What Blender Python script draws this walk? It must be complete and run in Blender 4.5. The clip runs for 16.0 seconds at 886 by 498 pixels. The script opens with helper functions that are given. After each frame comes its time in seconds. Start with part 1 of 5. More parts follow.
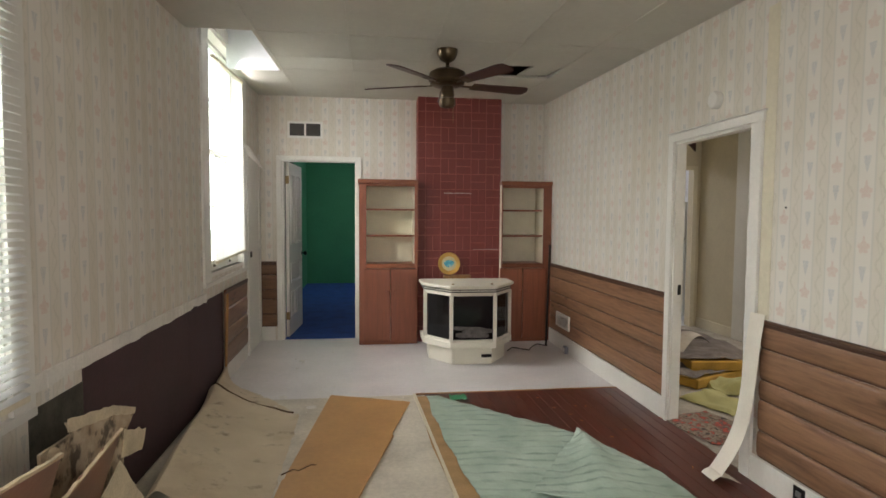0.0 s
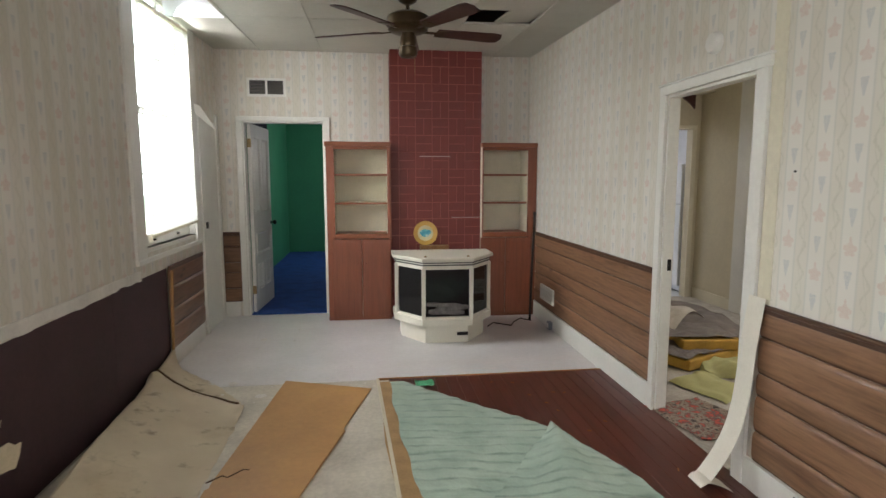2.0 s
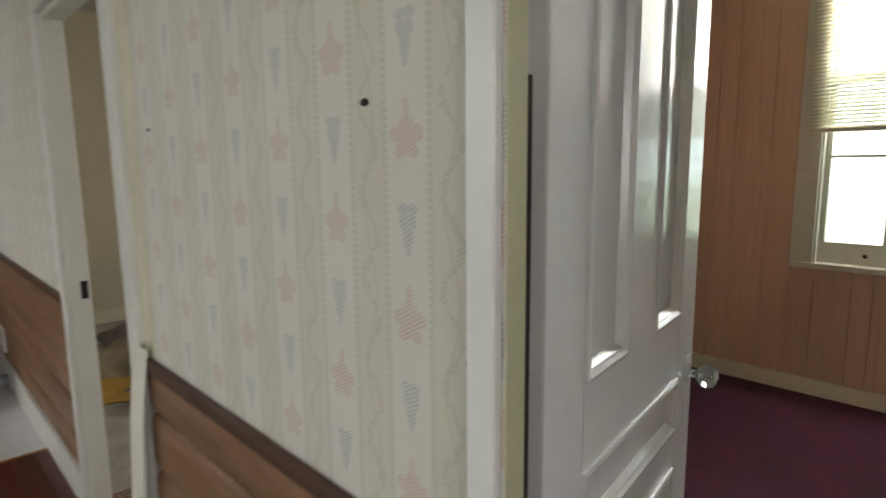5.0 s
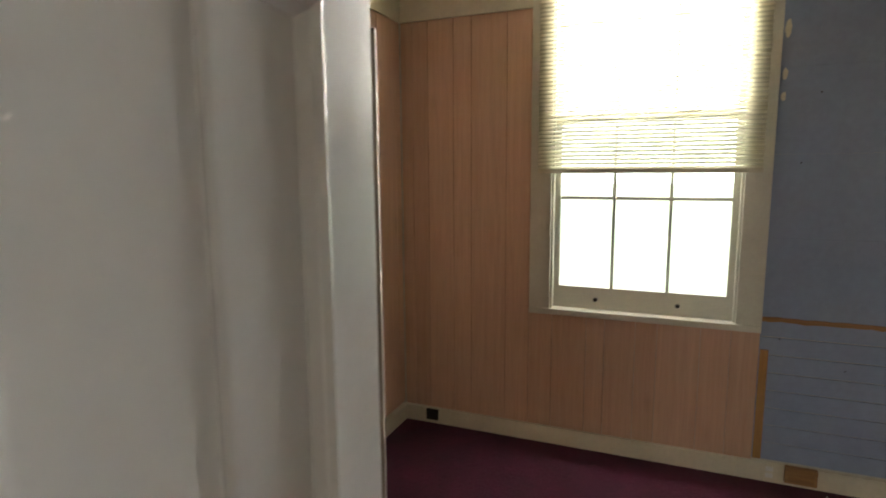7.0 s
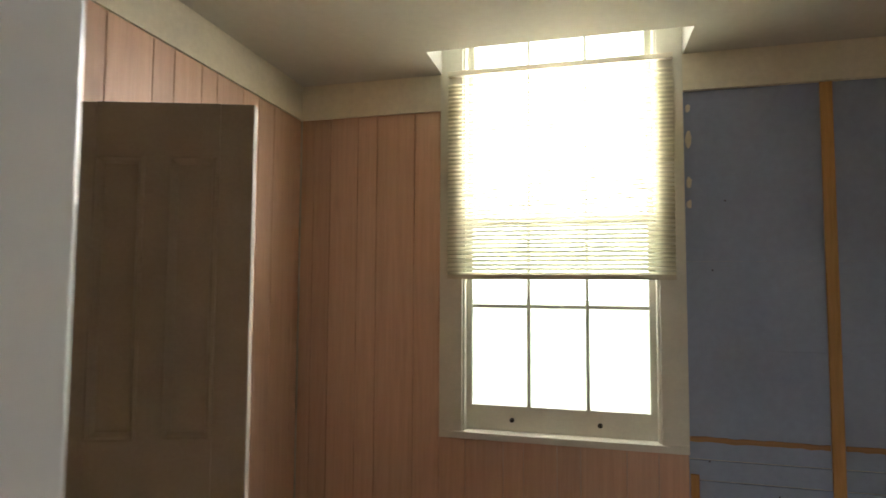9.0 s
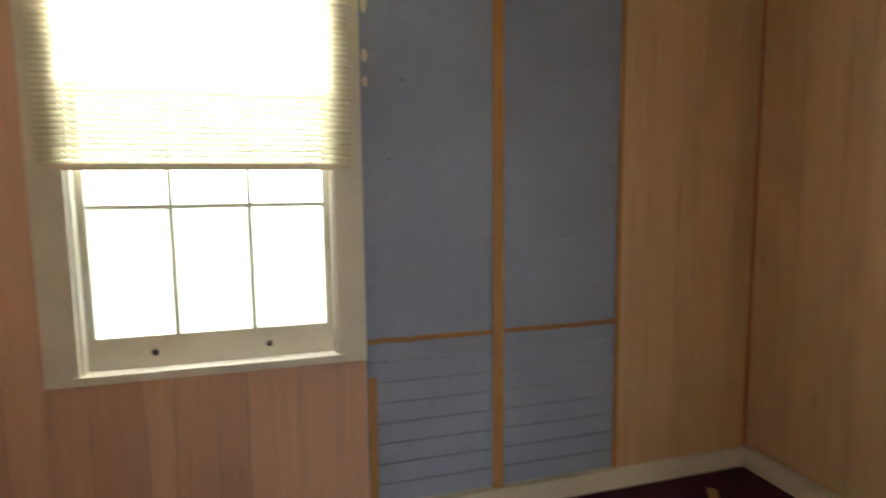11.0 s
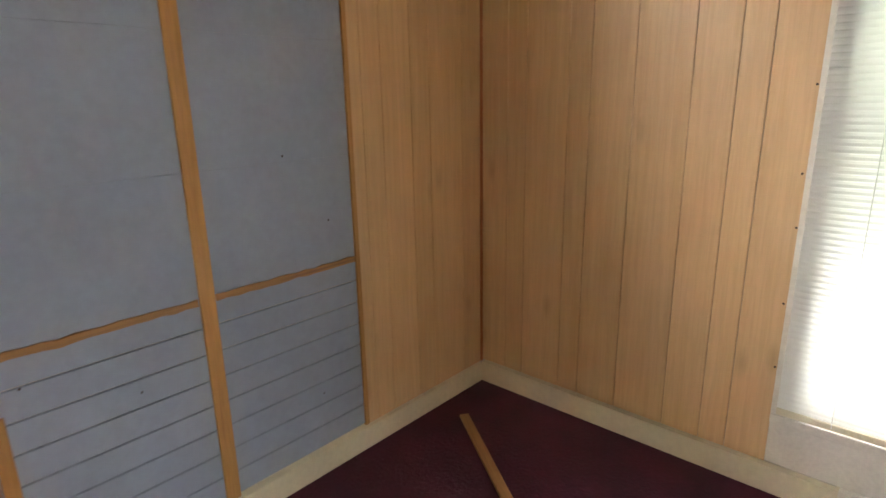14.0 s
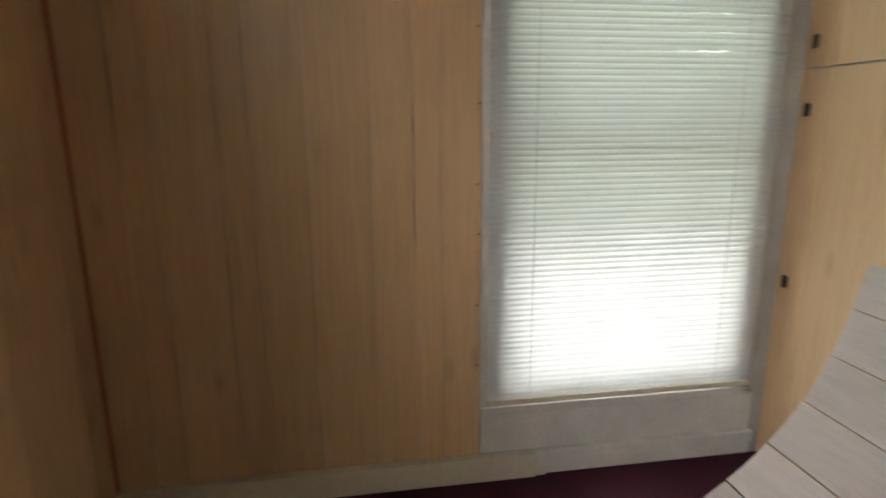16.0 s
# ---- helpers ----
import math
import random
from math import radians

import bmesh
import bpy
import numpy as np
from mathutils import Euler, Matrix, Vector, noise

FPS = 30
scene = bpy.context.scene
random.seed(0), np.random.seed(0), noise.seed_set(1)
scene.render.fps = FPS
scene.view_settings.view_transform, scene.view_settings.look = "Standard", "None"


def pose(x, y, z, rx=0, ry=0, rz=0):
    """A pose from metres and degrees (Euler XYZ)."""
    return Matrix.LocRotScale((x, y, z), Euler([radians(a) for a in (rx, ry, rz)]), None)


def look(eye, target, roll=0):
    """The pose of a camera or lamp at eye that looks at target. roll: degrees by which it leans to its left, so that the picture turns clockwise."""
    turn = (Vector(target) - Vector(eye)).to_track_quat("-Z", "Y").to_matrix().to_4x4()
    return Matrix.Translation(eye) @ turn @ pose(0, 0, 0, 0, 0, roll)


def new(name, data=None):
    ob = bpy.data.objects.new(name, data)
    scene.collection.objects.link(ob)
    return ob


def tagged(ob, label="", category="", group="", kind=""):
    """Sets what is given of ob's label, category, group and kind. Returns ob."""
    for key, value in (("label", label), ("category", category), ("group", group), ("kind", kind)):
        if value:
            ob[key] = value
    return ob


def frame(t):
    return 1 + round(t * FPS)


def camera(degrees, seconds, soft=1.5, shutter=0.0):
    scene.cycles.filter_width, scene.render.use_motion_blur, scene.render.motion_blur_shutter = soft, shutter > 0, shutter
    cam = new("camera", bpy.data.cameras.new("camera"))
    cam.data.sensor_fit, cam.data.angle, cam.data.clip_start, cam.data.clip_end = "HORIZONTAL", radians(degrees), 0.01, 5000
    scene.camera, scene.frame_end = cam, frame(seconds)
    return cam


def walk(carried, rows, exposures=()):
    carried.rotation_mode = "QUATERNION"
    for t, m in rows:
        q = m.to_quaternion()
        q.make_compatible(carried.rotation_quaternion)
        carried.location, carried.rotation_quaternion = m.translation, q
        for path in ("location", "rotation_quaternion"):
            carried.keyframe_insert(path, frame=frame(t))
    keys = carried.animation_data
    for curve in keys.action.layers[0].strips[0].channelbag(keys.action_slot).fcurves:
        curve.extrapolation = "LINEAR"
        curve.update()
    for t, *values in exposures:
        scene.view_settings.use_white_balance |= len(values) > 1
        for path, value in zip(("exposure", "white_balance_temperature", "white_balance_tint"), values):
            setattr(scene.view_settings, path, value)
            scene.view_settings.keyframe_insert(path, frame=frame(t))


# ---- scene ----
cam = camera(76.2, 16.0, shutter=0.5)
EXPOSURES = [(0.0, 0.76, 6600, 11), (2.0, 0.82, 6300, 10), (3.0, 0.75, 6300, 9), (4.0, 0.57, 6250, 8), (5.0, 0.31, 6250, 7), (7.3, 0.35, 6500, 10), (8.2, 0.37, 6500, 10), (10.3, 0.3, 6500, 10), (11.0, 0.98, 6500, 10), (11.5, 1.35, 6500, 10), (12.0, 1.63, 6500, 10), (14.0, 1.63, 6500, 9), (15.0, 1.5, 6500, 10), (15.5, 1.15, 6500, 10), (16.0, 0.38, 6300, 9)]
PATH = [
    (0, (-0.184, -0.514, 1.437), (0.078, 1.465, 1.321), 0.4),
    (0.5, (-0.193, -0.489, 1.437), (0.07, 1.485, 1.254), 0.3),
    (1, (-0.121, -0.41, 1.444), (0.145, 1.56, 1.229), 0.2),
    (1.5, (0.015, -0.281, 1.465), (0.275, 1.688, 1.23), -0.0),
    (2, (0.136, -0.079, 1.458), (0.394, 1.89, 1.214), -0.0),
    (2.5, (0.267, 0.103, 1.453), (0.598, 2.061, 1.211), 0.0),
    (3, (0.485, 0.217, 1.431), (0.981, 2.141, 1.201), -0.0),
    (3.5, (0.726, 0.323, 1.41), (1.441, 2.176, 1.176), -0.2),
    (4, (0.982, 0.479, 1.392), (2.027, 2.168, 1.157), -0.3),
    (4.5, (1.228, 0.549, 1.392), (2.52, 2.052, 1.123), -0.6),
    (5, (1.435, 0.621, 1.4), (2.823, 2.032, 1.109), -0.6),
    (5.2, (1.501, 0.664, 1.411), (2.94, 2.02, 1.111), -0.5),
    (7.3, (2.268, 0.825, 1.605), (4.136, 1.506, 1.378), -0.1),
    (7.5, (2.306, 0.836, 1.604), (4.19, 1.487, 1.436), -0.1),
    (8, (2.382, 0.836, 1.632), (4.28, 1.462, 1.586), -0.2),
    (8.2, (2.402, 0.838, 1.62), (4.302, 1.466, 1.633), -0.1),
    (10.3, (2.827, 0.768, 1.47), (4.825, 0.726, 1.547), -0.5),
    (10.5, (2.9, 0.75, 1.473), (4.89, 0.548, 1.47), -0.5),
    (11, (2.99, 0.714, 1.493), (4.9, 0.162, 1.275), -0.6),
    (11.5, (2.973, 0.674, 1.434), (4.769, -0.14, 1.098), -0.7),
    (12, (2.983, 0.69, 1.402), (4.641, -0.344, 0.977), -0.8),
    (12.5, (2.998, 0.658, 1.402), (4.549, -0.499, 0.898), -0.9),
    (13, (3.084, 0.599, 1.431), (4.571, -0.634, 0.914), -1.0),
    (13.5, (3.33, 0.53, 1.443), (4.753, -0.777, 0.927), -1.1),
    (14, (3.623, 0.536, 1.458), (4.919, -0.894, 0.933), -1.1),
    (14.5, (3.89, 0.454, 1.472), (4.924, -1.173, 0.939), -1.3),
    (15, (4.129, 0.381, 1.486), (4.87, -1.393, 0.937), -1.5),
    (15.5, (4.318, 0.36, 1.481), (4.508, -1.558, 0.949), -0.6),
    (15.7, (4.355, 0.348, 1.443), (4.341, -1.59, 0.947), 0.4),
    (16, (4.415, 0.356, 1.408), (4.116, -1.572, 0.969), -0.4),
]
walk(cam, [(t, look(eye, target, roll)) for t, eye, target, roll in PATH], EXPOSURES)

# ---- light ----
world = bpy.data.worlds.new("sky")
world.use_nodes = True
scene.world = world
wn = world.node_tree
sky = wn.nodes.new("ShaderNodeTexSky")
sky.sky_type, sky.sun_disc = "NISHITA", False
sky.sun_elevation, sky.sun_rotation = radians(56), radians(-10)
sky.air_density, sky.dust_density = 1.0, 1.5
wn.links.new(sky.outputs[0], wn.nodes["Background"].inputs[0])
wn.nodes["Background"].inputs[1].default_value = 0.15


def sun_lamp(strength, elevation, azimuth):
    data = bpy.data.lights.new("sun", "SUN")
    data.energy, data.angle, data.color = strength, radians(0.6), (1.0, 0.95, 0.87)
    ob = new("sun", data)
    a, e = radians(azimuth), radians(elevation)
    way = Vector((math.sin(a) * math.cos(e), math.cos(a) * math.cos(e), math.sin(e)))
    ob.matrix_world = look(way * 30, (0, 0, 0))


sun_lamp(5.0, 56, -10)


def area_lamp(name, eye, target, w, h, watts, colour=(1.0, 0.945, 0.93)):
    data = bpy.data.lights.new(name, "AREA")
    data.shape, data.size, data.size_y, data.energy, data.color = "RECTANGLE", w, h, watts, colour
    ob = new(name, data)
    ob.matrix_world = look(eye, target)


# sky light in the window openings
area_lamp("light_east_window", (5.50, 0.97, 2.27), (4.5, 0.97, 2.0), 0.9, 0.8, 60)
area_lamp("light_south_window", (3.4, -1.79, 0.64), (3.4, -0.5, 0.62), 0.9, 0.58, 8.0)
area_lamp("light_south_window_top", (3.4, -1.79, 1.70), (3.4, -0.5, 1.65), 0.9, 1.4, 3.0, (0.95, 1.0, 0.80))
# added fill for the hall, whose east wall has no window
area_lamp("fill_hall", (4.03, 3.5, 1.7), (2.6, 4.0, 1.0), 1.0, 1.2, 22)
# sky light in the two west windows
area_lamp("light_west_window", (-1.66, 4.65, 2.0), (0, 4.65, 1.2), 1.1, 1.7, 33)
area_lamp("light_front_window", (-1.66, 1.0, 1.8), (0, 1.0, 1.0), 1.2, 1.7, 14)
# added kitchen fill below the ceiling, no fixture or window modelled
area_lamp("fill_kitchen", (3.2, 8.6, 2.55), (3.6, 8.6, 0), 1.2, 1.2, 27)
# added lamp for an unseen window on the green room's east side
area_lamp("fill_back_room", (0.85, 9.9, 1.7), (-1.45, 9.9, 1.0), 0.9, 1.2, 18)
# added fill from the closed south end to brighten the living room
area_lamp("fill_living_south", (0.3, -2.9, 1.6), (0.3, 3, 1.2), 1.6, 1.4, 33)

# ---- materials ----


class Mat:
    def __init__(s, name, rough=0.6, metal=0.0):
        s.m = bpy.data.materials.new(name)
        s.m.use_nodes = True
        s.t = s.m.node_tree
        s.b = s.t.nodes["Principled BSDF"]
        s.b.inputs["Roughness"].default_value = rough
        s.b.inputs["Metallic"].default_value = metal
        s.co = s.t.nodes.new("ShaderNodeTexCoord").outputs["Object"]

    def put(s, sock, v):
        if isinstance(v, bpy.types.NodeSocket):
            s.t.links.new(v, sock)
        elif isinstance(v, (tuple, list)) and len(v) == 3 and sock.type == "RGBA":
            sock.default_value = (*v, 1)
        else:
            sock.default_value = v

    def math(s, op, a, b=None, c=None):
        n = s.t.nodes.new("ShaderNodeMath")
        n.operation = op
        for i, v in enumerate((a, b, c)):
            if v is not None:
                s.put(n.inputs[i], v)
        return n.outputs[0]

    def xyz(s, v=None):
        n = s.t.nodes.new("ShaderNodeSeparateXYZ")
        s.put(n.inputs[0], v or s.co)
        return n.outputs

    def vec(s, x, y, z):
        n = s.t.nodes.new("ShaderNodeCombineXYZ")
        for i, v in enumerate((x, y, z)):
            s.put(n.inputs[i], v)
        return n.outputs[0]

    def scaled(s, k, off=None):
        n = s.t.nodes.new("ShaderNodeVectorMath")
        n.operation = "MULTIPLY"
        s.put(n.inputs[0], s.co)
        n.inputs[1].default_value = k
        out = n.outputs[0]
        if off is not None:
            a = s.t.nodes.new("ShaderNodeVectorMath")
            a.operation = "ADD"
            s.put(a.inputs[0], out)
            s.put(a.inputs[1], off)
            out = a.outputs[0]
        return out

    def noise(s, scale, detail=3, vec=None, dist=0.0, rough=0.55):
        n = s.t.nodes.new("ShaderNodeTexNoise")
        s.put(n.inputs["Vector"], vec or s.co)
        n.inputs["Scale"].default_value, n.inputs["Detail"].default_value = scale, detail
        n.inputs["Distortion"].default_value, n.inputs["Roughness"].default_value = dist, rough
        return n.outputs["Fac"]

    def ramp(s, fac, stops):
        n = s.t.nodes.new("ShaderNodeValToRGB")
        s.put(n.inputs[0], fac)
        e = n.color_ramp.elements
        while len(e) < len(stops):
            e.new(0.5)
        for el, (p, c) in zip(e, stops):
            el.position = p
            el.color = (*c, 1) if isinstance(c, tuple) else (c, c, c, 1)
        return n.outputs[0]

    def mix(s, fac, a, b, kind="MIX"):
        n = s.t.nodes.new("ShaderNodeMix")
        n.data_type, n.blend_type = "RGBA", kind
        s.put(n.inputs[0], fac)
        s.put(n.inputs[6], a)
        s.put(n.inputs[7], b)
        return n.outputs[2]

    def rnd(s):
        return s.t.nodes.new("ShaderNodeObjectInfo").outputs["Random"]

    def colour(s, v):
        s.put(s.b.inputs["Base Color"], v)
        return s

    def rough(s, v):
        s.put(s.b.inputs["Roughness"], v)
        return s

    def bump(s, h, strength=0.3, dist=0.01):
        n = s.t.nodes.new("ShaderNodeBump")
        n.inputs["Strength"].default_value, n.inputs["Distance"].default_value = strength, dist
        s.put(n.inputs["Height"], h)
        s.t.links.new(n.outputs[0], s.b.inputs["Normal"])
        return s


def mul(c, k):
    return tuple(min(1, v * k) for v in c)


def plain(name, c, rough=0.6, metal=0.0, var=0.12, scale=6.0, bump=0.15):
    g = Mat(name, rough, metal)
    f = g.noise(scale, 5)
    fine = g.noise(scale * 14, 3)
    col = g.ramp(f, [(0.3, mul(c, 1 - var)), (0.7, mul(c, 1 + var))])
    g.colour(g.mix(0.25, col, g.ramp(fine, [(0.35, mul(c, 1 - 1.5 * var)), (0.65, mul(c, 1 + var))])))
    g.bump(fine, bump, 0.004)
    return g.m


def grain(name, light, dark, axis, rough=0.5, stretch=18.0, scale=4.0, per_object=True, knots=0.0):
    """Wood with its grain along the axis 0, 1 or 2."""
    g = Mat(name, rough)
    k = [stretch] * 3
    k[axis] = 1.0
    off = None
    if per_object:
        r = g.rnd()
        off = g.vec(g.math("MULTIPLY", r, 31.0), g.math("MULTIPLY", r, 17.0), g.math("MULTIPLY", r, 53.0))
    v = g.scaled(k, off)
    a = g.noise(scale * 0.35, 4, v, 1.2)
    b = g.noise(scale, 6, v, 0.3, 0.7)
    col = g.ramp(a, [(0.3, dark), (0.5, mul(light, 0.9)), (0.72, light)])
    col = g.mix(0.45, col, g.ramp(b, [(0.32, mul(dark, 0.85)), (0.6, light)]), "MIX")
    if knots:
        k2 = [3.0] * 3
        k2[axis] = 1.1
        w = g.t.nodes.new("ShaderNodeTexVoronoi")
        g.put(w.inputs["Vector"], g.scaled(k2, off))
        w.inputs["Scale"].default_value = 2.0
        col = g.mix(g.ramp(w.outputs["Distance"], [(0.03, knots), (0.16, 0.0)]), col, mul(dark, 0.45))
    if per_object:
        col = g.mix(1.0, col, g.ramp(g.rnd(), [(0.0, 0.84), (1.0, 1.0)]), "MULTIPLY")
    g.colour(col)
    g.bump(b, 0.12, 0.002)
    return g.m


def wallpaper_material():
    """Cream paper with dashed stripes and columns of red fruit and blue grapes, 16 cm apart."""
    g = Mat("striped_floral_wallpaper", 0.75)
    x, y, z = g.xyz()
    P, V = 0.157, 0.235
    u = g.math("ADD", g.math("ADD", x, y), 0.005)
    col_i = g.math("FLOOR", g.math("DIVIDE", u, P))
    fu = g.math("SUBTRACT", g.math("SUBTRACT", g.math("DIVIDE", u, P), col_i), 0.5)
    odd = g.math("MODULO", g.math("ABSOLUTE", col_i), 2.0)
    zz = g.math("ADD", g.math("DIVIDE", z, V), g.math("MULTIPLY", odd, 0.5))
    zz = g.math("ADD", zz, -0.12)

    hatch = g.math("GREATER_THAN", g.math("SINE", g.math("MULTIPLY", g.math("ADD", z, g.math("MULTIPLY", u, 0.5)), 1050.0)), -0.55)
    rough_edge = g.math("MULTIPLY", g.math("SUBTRACT", g.noise(210, 2), 0.5), 0.9)

    def lobes(shift, rows):
        """Union of small ovals (across, up, half width, half height), hatched like a print."""
        f = g.math("MULTIPLY", g.math("SUBTRACT", g.math("FRACT", g.math("ADD", zz, shift)), 0.5), V)
        a = g.math("MULTIPLY", fu, P)
        best = None
        for cx, cz, rx, rz in rows:
            dx = g.math("DIVIDE", g.math("SUBTRACT", g.math("ABSOLUTE", a), cx), rx)
            dz = g.math("DIVIDE", g.math("SUBTRACT", f, cz), rz)
            d = g.math("ADD", g.math("MULTIPLY", dx, dx), g.math("MULTIPLY", dz, dz))
            best = d if best is None else g.math("MINIMUM", best, d)
        return g.math("MULTIPLY", g.math("LESS_THAN", g.math("ADD", best, rough_edge), 1.0), hatch)

    cream = g.ramp(g.noise(1.6, 4), [(0.3, (0.61, 0.57, 0.49)), (0.7, (0.69, 0.655, 0.585))])
    band = g.math("LESS_THAN", g.math("ABSOLUTE", fu), 0.25)
    col = g.mix(g.math("MULTIPLY", band, 0.42), cream, (0.74, 0.72, 0.68))
    # dashed pinstripes on both sides of each column
    line = g.math("LESS_THAN", g.math("ABSOLUTE", g.math("SUBTRACT", g.math("ABSOLUTE", fu), 0.265)), 0.034)
    dots = g.math("GREATER_THAN", g.math("SINE", g.math("MULTIPLY", z, 620.0)), -0.3)
    col = g.mix(g.math("MULTIPLY", g.math("MULTIPLY", line, dots), 0.45), col, (0.46, 0.49, 0.47))
    # vine with paired leaves between the columns
    fe = g.math("MULTIPLY", g.math("SUBTRACT", 0.5, g.math("ABSOLUTE", fu)), g.math("SIGN", fu))
    turn = g.math("MULTIPLY", z, 2 * math.pi / V)
    dist = g.math("ABSOLUTE", g.math("SUBTRACT", fe, g.math("MULTIPLY", g.math("SINE", turn), 0.075)))
    vine = g.math("LESS_THAN", dist, 0.014)
    side = g.math("ABSOLUTE", g.math("SUBTRACT", fe, g.math("MULTIPLY", g.math("SINE", g.math("ADD", g.math("MULTIPLY", turn, 2.0), 0.8)), 0.10)))
    leaf = g.math("LESS_THAN", g.math("ADD", side, g.math("MULTIPLY", g.math("SUBTRACT", g.noise(95, 2), 0.5), 0.20)), 0.030)
    leaf = g.math("MULTIPLY", leaf, hatch)
    col = g.mix(g.math("MULTIPLY", g.math("MAXIMUM", g.math("MULTIPLY", vine, 0.55), leaf), 0.5), col, (0.47, 0.45, 0.37))
    fruit = lobes(0.0, ((0.0, 0.0, 0.017, 0.026), (0.020, 0.002, 0.012, 0.011), (0.0, 0.034, 0.006, 0.012), (0.013, -0.020, 0.010, 0.009)))
    col = g.mix(g.math("MULTIPLY", fruit, 0.43), col, (0.55, 0.31, 0.26))
    grape = lobes(0.5, ((0.0, -0.004, 0.010, 0.024), (0.008, 0.010, 0.008, 0.012), (0.0, -0.026, 0.005, 0.010), (0.009, 0.026, 0.010, 0.007)))
    col = g.mix(g.math("MULTIPLY", grape, 0.43), col, (0.27, 0.33, 0.40))
    # stains and yellowing
    col = g.mix(g.ramp(g.noise(0.9, 6), [(0.5, 0.0), (0.78, 0.35)]), col, (0.50, 0.43, 0.29))
    g.colour(col)
    g.bump(g.noise(40, 4), 0.12, 0.004)
    return g.m


wallpaper = wallpaper_material()
white_paint = plain("old_white_paint", (0.72, 0.71, 0.66), 0.42, var=0.07, scale=3)
cream_paint = plain("yellowed_cream_paint", (0.66, 0.61, 0.47), 0.5, var=0.10, scale=3)
dirty_white = plain("dirty_white_paint", (0.70, 0.68, 0.63), 0.6, var=0.14, scale=5)
ceiling_board = plain("ceiling_board", (0.55, 0.54, 0.475), 0.85, var=0.06, scale=2)
beige_wall = plain("beige_wall_paint", (0.58, 0.52, 0.375), 0.7, var=0.08, scale=2)
green_wall = plain("green_wall_paint", (0.03, 0.20, 0.10), 0.6, var=0.12, scale=2)
white_wall = plain("white_wall_paint", (0.78, 0.80, 0.82), 0.6, var=0.05)
plaster = plain("plaster", (0.5, 0.48, 0.42), 0.8, var=0.15)
wood_trim = grain("reddish_stained_pine", (0.26, 0.078, 0.036), (0.18, 0.05, 0.022), 2, 0.42)
wood_trim_x = grain("reddish_stained_pine_lengthwise", (0.27, 0.085, 0.032), (0.15, 0.042, 0.017), 0, 0.42)
wain_y = grain("brown_log_board_along_y", (0.31, 0.168, 0.092), (0.125, 0.06, 0.031), 1, 0.38, 14, 5, knots=0.8)
groove_y = grain("dark_brown_edge_along_y", (0.105, 0.048, 0.026), (0.06, 0.026, 0.014), 1, 0.45, 14, 5)
groove_x = grain("dark_brown_edge_along_x", (0.105, 0.048, 0.026), (0.06, 0.026, 0.014), 0, 0.45, 14, 5)
wain_x = grain("brown_log_board_along_x", (0.245, 0.128, 0.066), (0.085, 0.040, 0.020), 0, 0.45, 14, 5, knots=0.8)
pink_plank = grain("pinkish_panel_board", (0.68, 0.44, 0.305), (0.60, 0.37, 0.25), 2, 0.45, 22, 3, knots=0.2)
honey_plank = grain("honey_panel_board", (0.70, 0.475, 0.265), (0.62, 0.405, 0.215), 2, 0.42, 22, 3, knots=0.35)
strip_wood = grain("raw_pine_strip", (0.50, 0.27, 0.09), (0.34, 0.17, 0.05), 2, 0.6)
strip_wood_y = grain("raw_pine_strip_crosswise", (0.42, 0.22, 0.08), (0.22, 0.10, 0.04), 1, 0.65)
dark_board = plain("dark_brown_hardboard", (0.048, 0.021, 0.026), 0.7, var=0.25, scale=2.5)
brown_floor = grain("red_brown_floor_boards", (0.115, 0.026, 0.016), (0.055, 0.014, 0.010), 1, 0.33, 12, 3)


# ---- building helpers ----
def bm_box(bm, x0, x1, y0, y1, z0, z1):
    v = [bm.verts.new(p) for p in ((x0, y0, z0), (x1, y0, z0), (x1, y1, z0), (x0, y1, z0), (x0, y0, z1), (x1, y0, z1), (x1, y1, z1), (x0, y1, z1))]
    for f in ((3, 2, 1, 0), (4, 5, 6, 7), (0, 1, 5, 4), (1, 2, 6, 5), (2, 3, 7, 6), (3, 0, 4, 7)):
        bm.faces.new([v[i] for i in f])
    return v


def box(*a):
    bm = bmesh.new()
    bm_box(bm, *a)
    return bm


def boxes(*rows):
    bm = bmesh.new()
    for r in rows:
        bm_box(bm, *r)
    return bm


def soft_box(x0, x1, y0, y1, z0, z1, r=0.004, seg=2):
    bm = box(x0, x1, y0, y1, z0, z1)
    bmesh.ops.bevel(bm, geom=bm.edges[:], offset=r, segments=seg, affect="EDGES", profile=0.6)
    return bm


def cyl(r0, r1, z0, z1, seg=24, at=(0, 0), axis="z"):
    bm = bmesh.new()
    bmesh.ops.create_cone(bm, cap_ends=True, segments=seg, radius1=r0, radius2=r1, depth=z1 - z0)
    bmesh.ops.translate(bm, verts=bm.verts, vec=(at[0], at[1], (z0 + z1) / 2))
    return bm


def lathe(profile, seg=28):
    """A turned shape about z from (radius, height) pairs."""
    bm = bmesh.new()
    rings = []
    for r, z in profile:
        rings.append([bm.verts.new((r * math.cos(a), r * math.sin(a), z)) for a in (2 * math.pi * i / seg for i in range(seg))])
    for a, b in zip(rings, rings[1:]):
        for i in range(seg):
            bm.faces.new((a[i], a[(i + 1) % seg], b[(i + 1) % seg], b[i]))
    bm.faces.new(rings[0][::-1])
    bm.faces.new(rings[-1])
    return bm


